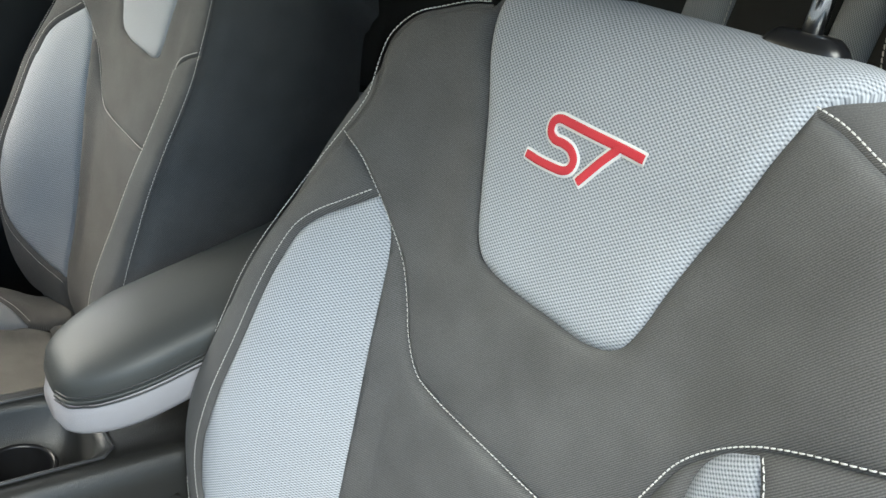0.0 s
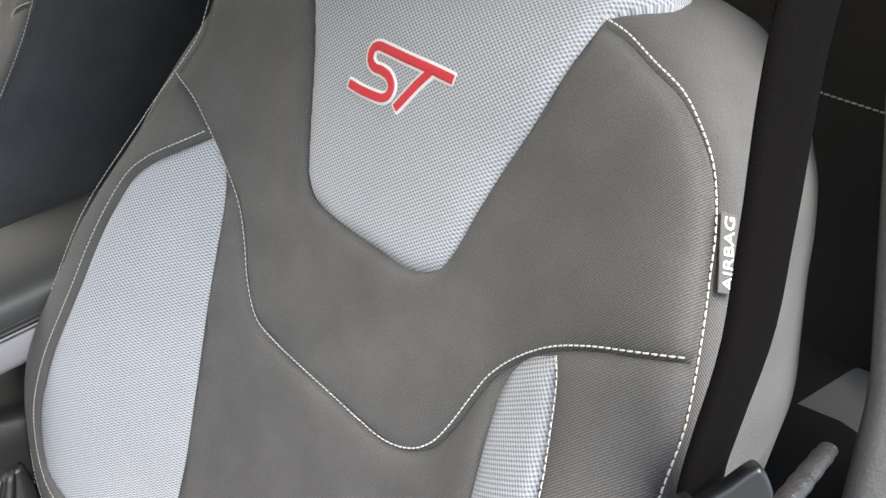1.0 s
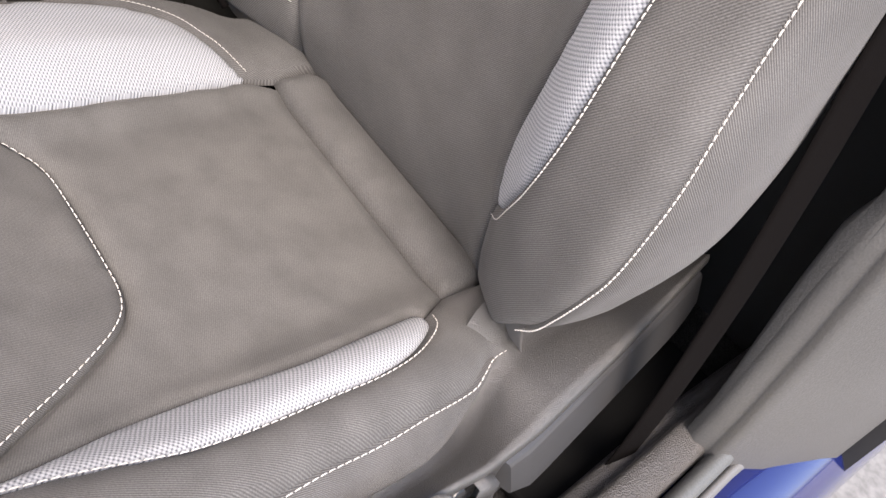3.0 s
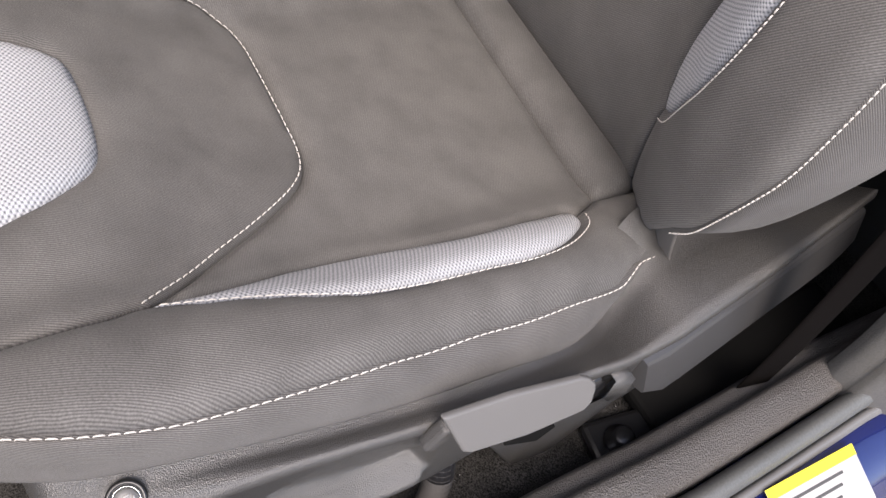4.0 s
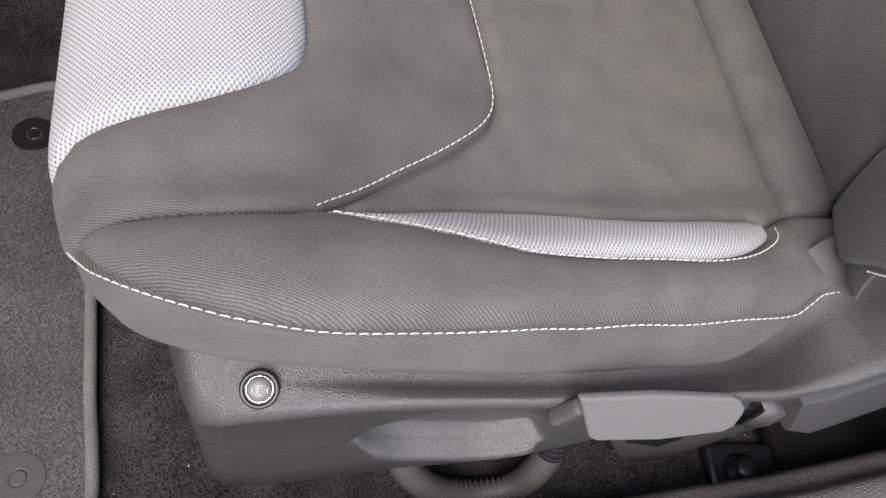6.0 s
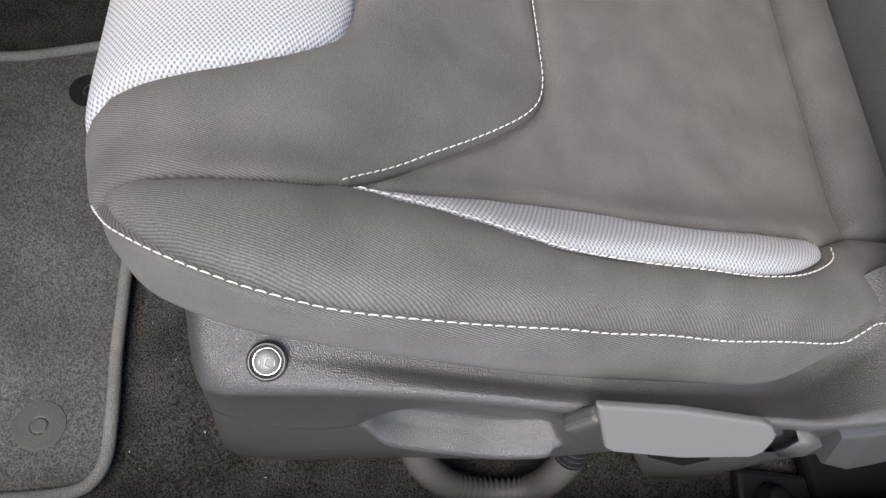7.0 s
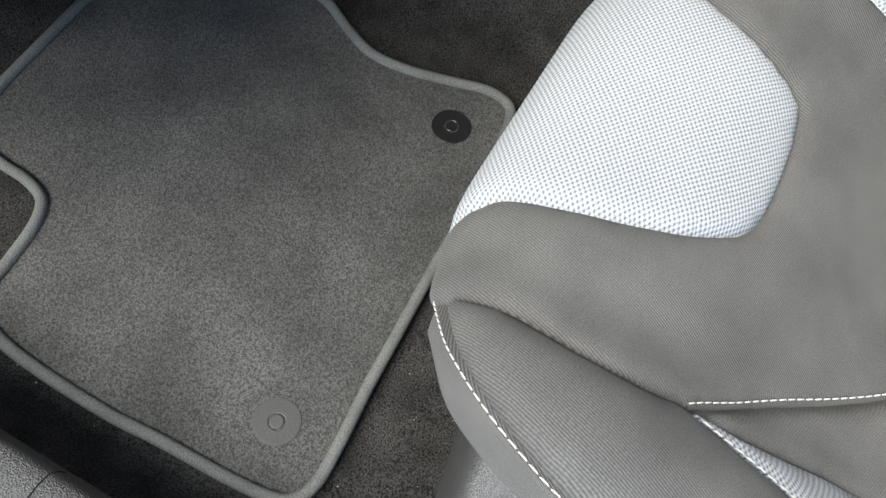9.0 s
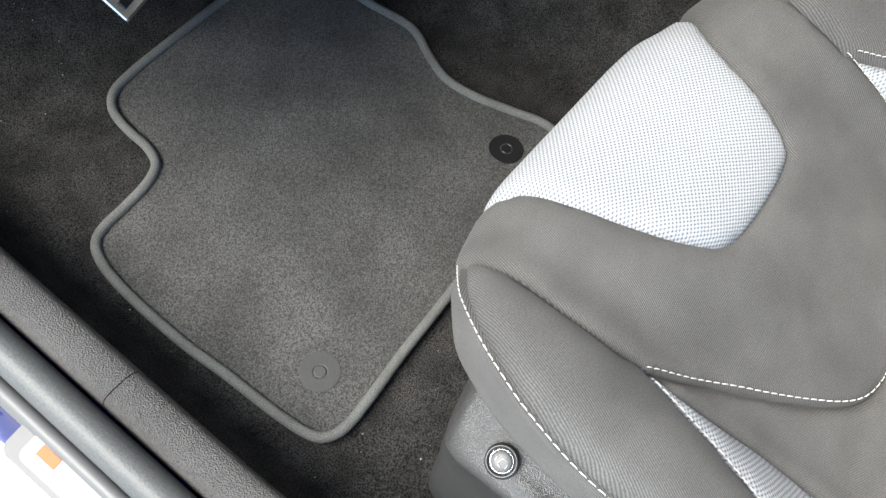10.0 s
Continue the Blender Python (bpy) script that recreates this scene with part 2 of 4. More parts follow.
# ---- seat surfaces ----
def spline(ts, vs):
    """Smooth curve through control values (monotone-tangent cubic)."""
    ts, vs = np.array(ts, float), np.array(vs, float)
    if vs.ndim == 1:
        vs = vs[:, None]
    m = np.zeros_like(vs)
    d = np.diff(vs, axis=0) / np.diff(ts)[:, None]
    m[1:-1] = (d[1:] + d[:-1]) / 2
    m[0], m[-1] = d[0], d[-1]

    def at(t):
        t = np.asarray(t, float)
        i = np.clip(np.searchsorted(ts, t) - 1, 0, len(ts) - 2)
        h = (ts[i + 1] - ts[i])[..., None]
        s = ((t - ts[i]))[..., None] / h
        inside = np.clip(s, 0, 1)
        out = ((1 + 2 * inside) * (1 - inside) ** 2 * vs[i] + inside * (1 - inside) ** 2 * h * m[i]
               + inside ** 2 * (3 - 2 * inside) * vs[i + 1] + inside ** 2 * (inside - 1) * h * m[i + 1])
        out = out + np.where(s > 1, (s - 1) * h * m[i + 1], 0) + np.where(s < 0, s * h * m[i], 0)
        return out[..., 0] if out.shape[-1] == 1 else out
    return at


def smooth(a, b, x):
    t = np.clip((np.asarray(x, float) - a) / (b - a), 0, 1)
    return t * t * (3 - 2 * t)


class Sheet:
    """A padded sheet: a profile in the plane x = 0, run by its length q, raised along its normal by lift(x, q)."""
    def __init__(self, profile, lift, flip=1):
        pts = np.array(profile, float)
        t = np.r_[0, np.cumsum(np.hypot(*np.diff(pts, axis=0).T))]
        fine = spline(t, pts)(np.linspace(0, t[-1], 400))
        self.q = np.r_[0, np.cumsum(np.hypot(*np.diff(fine, axis=0).T))]
        self.fine, self.lift, self.length = fine, lift, self.q[-1]
        tang = np.gradient(fine, self.q, axis=0)
        tang /= np.linalg.norm(tang, axis=1)[:, None]
        self.norm = flip * np.stack([-tang[:, 1], tang[:, 0]], 1)

    def at(self, x, q, up=0.0):
        x, q = np.broadcast_arrays(np.asarray(x, float), np.asarray(q, float))
        qq = np.clip(q, 0, self.length)
        y, z = (np.interp(qq, self.q, self.fine[:, n]) for n in (0, 1))
        ny, nz = (np.interp(qq, self.q, self.norm[:, n]) for n in (0, 1))
        h = self.lift(x, q) + up
        return np.stack([x, y + ny * h, z + nz * h], -1)


def seat_mid(q):
    return .05 - .045 * smooth(.22, .66, q)


def cushion_lift(x, q):
    a = np.abs(np.asarray(x) - seat_mid(q))
    ridge = spline([0, .06, .16, .30, .45, .56, .66], [.0, .012, .026, .048, .05, .04, .02])(q)
    nose = -.031 * smooth(.06, .22, a) ** 1.4 * smooth(.19, .05, q)
    nose = nose + .013 * smooth(.20, .08, q) * (1 - smooth(.10, .20, a)) + .009 * np.exp(-((q - .24) / .08) ** 2) * (1 - smooth(.10, .20, a))
    far = np.where(np.asarray(x) < seat_mid(q), .035, 0.0)
    return ridge * smooth(.12, .205, a) - .06 * smooth(.215 + far, .29 + far, a) ** 2 + nose


def back_lift(x, q):
    a = np.abs(np.asarray(x) + .03)
    deep = spline([0, .08, .2, .3, .42, .56, .66, .76, .86], [.035, .058, .098, .110, .084, .047, .026, .01, .0])(q)
    inner = .010 * np.exp(-((q - .10) / .08) ** 2) * smooth(.09, .15, -(np.asarray(x) + .03))
    shoulder = -.20 * np.maximum(0, np.asarray(x) - .104) * smooth(.774, .795, q)
    return deep * smooth(.125, .27, a) - .066 * smooth(.30, .375, a) ** 2 + inner + shoulder


CUSHION = Sheet([(.125, .15), (.092, .19), (.086, .235), (.118, .267), (.176, .275), (.231, .260), (.30, .238), (.368, .2175), (.50, .193), (.61, .1735), (.635, .174), (.656, .174), (.672, .160), (.676, .13)], cushion_lift)
BACK = Sheet([(.682, .15), (.671, .235), (.682, .36), (.695, .48), (.704, .585), (.721, .70), (.736, .80), (.753, .885), (.785, .928), (.83, .932), (.862, .90)], back_lift)


def padded(name, sheet, outline, mat, parent, puff=0.003, cell=0.007, label="", pinch=0.0025):
    """A stuffed panel on a sheet, inside a closed outline of (x, q): swollen in the middle, pinched and folded under at its seams."""
    from mathutils.geometry import delaunay_2d_cdt
    ring = np.array(outline, float)
    keep = np.linalg.norm(ring - np.roll(ring, 1, axis=0), axis=1) > 5e-4
    ring = ring[keep]
    lo, hi = ring.min(0), ring.max(0)
    gx, gq = np.meshgrid(np.arange(lo[0], hi[0], cell), np.arange(lo[1], hi[1], cell))
    pts = np.stack([gx.ravel(), gq.ravel()], 1)
    a, b = ring, np.roll(ring, -1, axis=0)

    def off(p):
        ab = b - a
        s = np.clip(((p[:, None] - a) * ab).sum(-1) / (ab * ab).sum(-1), 0, 1)
        return np.linalg.norm(p[:, None] - (a + s[..., None] * ab), axis=-1).min(1)

    cross = ((a[:, 1] > pts[:, None, 1]) != (b[:, 1] > pts[:, None, 1])) & (
        pts[:, None, 0] < (b[:, 0] - a[:, 0]) * (pts[:, None, 1] - a[:, 1]) / (b[:, 1] - a[:, 1] + 1e-12) + a[:, 0])
    pts = pts[(cross.sum(1) % 2 == 1)]
    pts = pts[off(pts) > cell * 0.45]
    n = len(ring)
    vs, _, fs, *_ = delaunay_2d_cdt([Vector(p) for p in np.r_[ring, pts]], [], [list(range(n))], 1, 1e-6)
    flat = np.array([(v.x, v.y) for v in vs])
    d = off(flat)
    up = puff * (1 - np.exp(-d / 0.006)) - pinch * np.exp(-d / (0.0025 if pinch < .004 else .004))
    top = sheet.at(flat[:, 0], flat[:, 1], up)
    faces = [tuple(f) for f in fs]
    # the folded rim
    edges = {}
    for f in faces:
        for i, j in zip(f, f[1:] + f[:1]):
            edges[(i, j)] = edges.get((i, j), 0) + 1
    rim = [(i, j) for i, j in edges if (j, i) not in edges]
    ids = sorted({i for e in rim for i in e})
    under = sheet.at(flat[ids, 0], flat[ids, 1], -0.010)
    back = {i: len(flat) + k for k, i in enumerate(ids)}
    faces += [(j, i, back[i], back[j]) for i, j in rim]
    p0, p1, p2 = (top[k] for k in faces[0][:3])
    mid = flat[faces[0][0]]
    out = sheet.at(mid[0], mid[1], 0.01) - sheet.at(mid[0], mid[1], 0.0)
    if np.dot(np.cross(p1 - p0, p2 - p0), out) < 0:
        faces = [f[::-1] for f in faces]
    return part(name, mesh_of(name, np.r_[top, under], faces, mat, np.r_[flat, flat[ids]]), parent, label)


def stitching(name, sheet, line, parent, pitch=0.0048, length=0.0039, width=0.0011, up=0.0020, slant=0.03, offset=0.0):
    """A row of single thread stitches along a line of (x, q)."""
    line = curve_through(line, 0.0015) if len(line) < 40 else np.array(line)
    d = np.gradient(line, axis=0)
    d /= np.linalg.norm(d, axis=1)[:, None] + 1e-12
    line = line + offset * np.stack([-d[:, 1], d[:, 0]], 1)
    p = sheet.at(line[:, 0], line[:, 1], up)
    nrm = sheet.at(line[:, 0], line[:, 1], up + 0.01) - p
    nrm /= np.linalg.norm(nrm, axis=1)[:, None]
    return part(name, stitch_mesh(name, p, nrm, pitch, length, width, slant), parent, "white contrast stitching")


def stitch_mesh(name, p, nrm, pitch, length, width, slant):
    s = np.r_[0, np.cumsum(np.linalg.norm(np.diff(p, axis=0), axis=1))]
    verts, faces = [], []
    for at in np.arange(pitch / 2, s[-1], pitch):
        c = np.array([np.interp(at, s, p[:, k]) for k in range(3)])
        e = np.array([np.interp(min(at + 0.001, s[-1]), s, p[:, k]) for k in range(3)])
        b0 = np.array([np.interp(max(at - 0.001, 0), s, p[:, k]) for k in range(3)])
        n = np.array([np.interp(at, s, nrm[:, k]) for k in range(3)])
        t = e - b0
        t /= np.linalg.norm(t) + 1e-12
        w = np.cross(n, t)
        t = t + slant * w
        k = len(verts)
        for f, h, g in ((-0.5, -0.0006, 0.6), (-0.3, 0.0003, 1.0), (0.3, 0.0003, 1.0), (0.5, -0.0006, 0.6)):
            o = c + f * length * t + h * n
            verts += [o - 0.5 * g * width * w, o + 0.0005 * n, o + 0.5 * g * width * w]
        for r in range(3):
            a = k + 3 * r
            faces += [(a, a + 1, a + 4, a + 3), (a + 1, a + 2, a + 5, a + 4)]
    return mesh_of(name, verts, faces, THREAD)


# ---- seat seams, as (across, along) on the sheets ----
MID_BACK = -0.03


def mirrored(line, mid):
    return [(2 * mid - x, q) for x, q in line]


SEAM_YOKE = [(-0.296, 0.619), (-0.264, 0.606), (-0.236, 0.584), (-0.213, 0.560), (-0.190, 0.531), (-0.174, 0.499), (-0.159, 0.466), (-0.135, 0.442), (-0.104, 0.436), (-0.066, 0.434), (-0.020, 0.433), (0.020, 0.432), (0.050, 0.433), (0.075, 0.442), (0.092, 0.457), (0.103, 0.478), (0.113, 0.505), (0.124, 0.532), (0.143, 0.557), (0.170, 0.581), (0.199, 0.598), (0.227, 0.610), (0.252, 0.620)]
BACK_PIPE = [(0.102, 0.772), (0.124, 0.766), (0.153, 0.753), (0.181, 0.741), (0.202, 0.727), (0.218, 0.713), (0.228, 0.699), (0.237, 0.681), (0.245, 0.658), (0.252, 0.640), (0.260, 0.617), (0.268, 0.590), (0.272, 0.562), (0.278, 0.516), (0.286, 0.469), (0.292, 0.426), (0.297, 0.377), (0.301, 0.339), (0.304, 0.300), (0.303, 0.260), (0.299, 0.222), (0.290, 0.186), (0.277, 0.150), (0.262, 0.118), (0.244, 0.096)]
BACK_PIPE_L = [(x + .022 * math.exp(-((q - .64) / .10) ** 2) - .042 * float(smooth(.64, .772, q)), q) for x, q in mirrored(BACK_PIPE, MID_BACK)]
INSERT_L = [(-0.200, 0.824), (-0.197, 0.796), (-0.190, 0.768), (-0.182, 0.748), (-0.160, 0.703), (-0.144, 0.657), (-0.131, 0.618), (-0.121, 0.590), (-0.109, 0.574), (-0.092, 0.567), (-0.056, 0.563), (-0.019, 0.562), (0.015, 0.561), (0.035, 0.565)]
INSERT_R = [(0.035, 0.565), (0.048, 0.574), (0.057, 0.593), (0.065, 0.625), (0.075, 0.660), (0.088, 0.698), (0.096, 0.734), (0.100, 0.756), (0.102, 0.772)]
GREY_L_IN = [(-0.234, 0.577), (-0.225, 0.569), (-0.214, 0.554), (-0.207, 0.530), (-0.202, 0.494), (-0.197, 0.439), (-0.193, 0.375), (-0.190, 0.310), (-0.188, 0.259), (-0.188, 0.205), (-0.187, 0.145), (-0.187, 0.110)]
GREY_L_OUT = [(-0.234, 0.577), (-0.257, 0.556), (-0.280, 0.534), (-0.295, 0.512), (-0.301, 0.480), (-0.303, 0.440), (-0.304, 0.400), (-0.306, 0.350), (-0.307, 0.300), (-0.312, 0.250), (-0.309, 0.215), (-0.301, 0.190), (-0.275, 0.163), (-0.250, 0.143), (-0.222, 0.122), (-0.187, 0.106)]
GREY_R_IN = [(0.174, 0.577), (0.153, 0.562), (0.142, 0.545), (0.139, 0.525), (0.142, 0.502), (0.149, 0.475), (0.158, 0.446), (0.164, 0.415), (0.166, 0.380), (0.165, 0.340), (0.160, 0.300), (0.150, 0.258), (0.139, 0.215), (0.134, 0.185), (0.136, 0.160), (0.143, 0.140), (0.153, 0.128)]
GREY_R_OUT = [(0.174, 0.577), (0.183, 0.566), (0.197, 0.540), (0.208, 0.518), (0.216, 0.495), (0.221, 0.467), (0.225, 0.435), (0.227, 0.400), (0.228, 0.365), (0.230, 0.325), (0.229, 0.288), (0.221, 0.248), (0.205, 0.206), (0.185, 0.168), (0.168, 0.140), (0.153, 0.128)]
SEAT_PIPE = [(0.212, 0.111), (0.230, 0.131), (0.248, 0.149), (0.262, 0.165), (0.273, 0.181), (0.281, 0.197), (0.287, 0.213), (0.291, 0.235), (0.292, 0.262), (0.291, 0.290), (0.289, 0.320), (0.286, 0.350), (0.283, 0.375), (0.280, 0.410), (0.275, 0.452), (0.271, 0.500), (0.264, 0.550), (0.255, 0.609), (0.247, 0.627), (0.238, 0.646), (0.234, 0.680)]
SEAT_FRONT = [(0.212, 0.111), (0.208, 0.122), (0.209, 0.142), (0.210, 0.160), (0.213, 0.178), (0.215, 0.197), (0.214, 0.216), (0.211, 0.233), (0.206, 0.250)]
SEAT_V = [(0.206, 0.250), (0.184, 0.281), (0.160, 0.313), (0.142, 0.339), (0.122, 0.366), (0.101, 0.391), (0.085, 0.403), (0.066, 0.408), (0.037, 0.408), (0.008, 0.407), (-0.028, 0.405), (-0.060, 0.402), (-0.083, 0.394), (-0.097, 0.380), (-0.104, 0.359), (-0.110, 0.310), (-0.117, 0.235)]
SEAT_INSERT = [(0.172, 0.030), (0.168, 0.060), (0.158, 0.088), (0.148, 0.106), (0.142, 0.118), (0.140, 0.132), (0.138, 0.150), (0.134, 0.167), (0.128, 0.189), (0.117, 0.216), (0.100, 0.240), (0.090, 0.250), (0.078, 0.256), (0.055, 0.259), (0.020, 0.258), (-0.012, 0.253), (-0.024, 0.242), (-0.032, 0.222), (-0.042, 0.203), (-0.053, 0.178), (-0.066, 0.155), (-0.100, 0.118), (-0.112, 0.090), (-0.118, 0.060), (-0.120, 0.030)]
SEAT_GREY_IN = [(0.207, 0.258), (0.202, 0.290), (0.194, 0.322), (0.184, 0.362), (0.180, 0.415), (0.184, 0.455), (0.188, 0.495), (0.182, 0.545), (0.175, 0.588), (0.172, 0.611), (0.178, 0.616)]
SEAT_GREY_OUT = [(0.207, 0.258), (0.212, 0.290), (0.218, 0.318), (0.226, 0.345), (0.231, 0.368), (0.232, 0.395), (0.231, 0.435), (0.228, 0.480), (0.225, 0.522), (0.217, 0.558), (0.205, 0.586), (0.190, 0.609), (0.178, 0.616)]
SEAT_GREY_L_IN = [(-0.117, 0.240), (-0.117, 0.300), (-0.122, 0.370), (-0.132, 0.447), (-0.138, 0.486), (-0.143, 0.530), (-0.151, 0.580), (-0.158, 0.622)]
SEAT_GREY_L_OUT = [(-0.117, 0.240), (-0.142, 0.287), (-0.206, 0.346), (-0.240, 0.431), (-0.242, 0.482), (-0.241, 0.510), (-0.236, 0.540), (-0.222, 0.572), (-0.197, 0.591), (-0.176, 0.608), (-0.158, 0.622)]
SEAT_PIPE_L = [(2 * float(seat_mid(q)) - x - .03, q) for x, q in SEAT_PIPE]
SEAT_FRONT_L = [(-0.128, 0.105), (-0.138, 0.130), (-0.140, 0.150), (-0.132, 0.172), (-0.122, 0.205), (-0.117, 0.235)]
CREASE, TUCK = 0.659, 0.728
BADGE_S = [(-0.089, 0.671), (-0.078, 0.670), (-0.062, 0.670), (-0.051, 0.671), (-0.045, 0.675), (-0.044, 0.682), (-0.050, 0.688), (-0.059, 0.690), (-0.067, 0.690), (-0.073, 0.693), (-0.075, 0.698), (-0.074, 0.703), (-0.069, 0.706), (-0.059, 0.706), (-0.038, 0.705), (-0.007, 0.704), (0.012, 0.703)]
BADGE_T = [(-0.010, 0.701), (-0.019, 0.690), (-0.033, 0.670)]


def shifted(line, d):
    """A line of (x, q) moved sideways, to its left as it runs, by d."""
    p = np.array(line)
    t = np.gradient(p, axis=0)
    t /= np.linalg.norm(t, axis=1)[:, None] + 1e-12
    return [tuple(v) for v in p + d * np.stack([-t[:, 1], t[:, 0]], 1)]


def seam(line, step=0.004):
    return [tuple(p) for p in curve_through(line, step)]


def along(line, a, b):
    """The stretch of a smooth line between the points nearest to a and b."""
    p = np.array(line)
    i, j = (int(np.argmin(np.linalg.norm(p - np.array(c), axis=1))) for c in (a, b))
    return [tuple(v) for v in (p[i:j + 1] if i <= j else p[j:i + 1][::-1])]


def flank(name, sheet, pipe, side, depth, drop, mat, parent, bulge=0.015, steps=11, label="", tuck=0.0, start=None, end=1.0, waist=1.0, low=None, drop_low=None, crown=0.0):
    """The side cloth that hangs from a piped edge: along depth (a vector; start at its first end), swollen outwards."""
    line = curve_through(pipe, 0.008)
    p = sheet.at(line[:, 0], line[:, 1], -0.002)
    t = np.gradient(p, axis=0)
    s = np.linspace(0, 1, len(p))[:, None]
    depth = np.array(depth)
    deep = depth + (np.array(depth if start is None else start) - depth) * (1 - smooth(0, .32, s)) + (np.array(depth if low is None else low) - depth) * smooth(.45, .72, s)
    deep = deep * (1 - (1 - end) * smooth(.86, 1, s))
    n = np.cross(t, deep)
    n /= np.linalg.norm(n, axis=1)[:, None]
    n *= np.where(np.sum(n * np.array([side, 0, 0.4]), axis=1) > 0, 1, -1)[:, None]
    swell = bulge * (waist + (1 - waist) * np.maximum(1 - smooth(.12, .42, s), .6 * smooth(.6, .85, s)))
    drop = drop + ((drop if drop_low is None else drop_low) - drop) * smooth(.12, .36, s)
    swell = swell + crown * (1 - smooth(0, .16, s))
    inner = np.array(shifted(line, tuck))
    rows = [sheet.at(inner[:, 0], inner[:, 1], -0.007)]
    for k in np.linspace(0, 1, steps):
        rows.append(p + k * deep + (swell * np.sin(np.pi * min(1, k * 1.2) * 0.85) - drop * k * k) * n)
    rows = np.array(rows).transpose(1, 0, 2)
    return part(name, loft(name, rows, mat), parent, label), rows


# the hem of the cushion's side cloth, front to rear
HEM = [(.190, .080, .194), (.212, .090, .206), (.226, .099, .220), (.253, .122, .230), (.269, .148, .238), (.279, .175, .241), (.286, .234, .236), (.290, .300, .226), (.291, .373, .214), (.290, .440, .209), (.283, .512, .192), (.266, .556, .178), (.249, .588, .175), (.240, .612, .179), (.232, .645, .180)]


def hem_at(y):
    h = np.array(HEM)
    return float(spline(h[:, 1], h[:, 0])(y)), float(spline(h[:, 1], h[:, 2])(y))


def skirt_mesh():
    """The cloth between the cushion's piped edge and its hem, softly swollen and folded under."""
    line = curve_through(SEAT_PIPE, .007)
    inner = np.array(shifted(line, .007))
    rows = []
    for p, a in zip(CUSHION.at(line[:, 0], line[:, 1], -.002), CUSHION.at(inner[:, 0], inner[:, 1], -.007)):
        hx, hz = hem_at(p[1])
        b = np.array([hx, p[1], min(hz, p[2] - .006)])
        swell = (.02 + .09 * float(smooth(.12, .26, p[1]))) * np.linalg.norm(b - p)
        out = np.array([.92, -.25 * (1 - float(smooth(.10, .22, p[1]))), .25])
        row = [a] + [p + (b - p) * k + swell * math.sin(math.pi * k ** .8) * out for k in np.linspace(0, 1, 11)]
        rows.append(row + [b + np.array([-.004, 0, -.003]), b + np.array([-.016, .002, -.001])])
    return loft("side_panel", rows, TWILL_SKIRT)


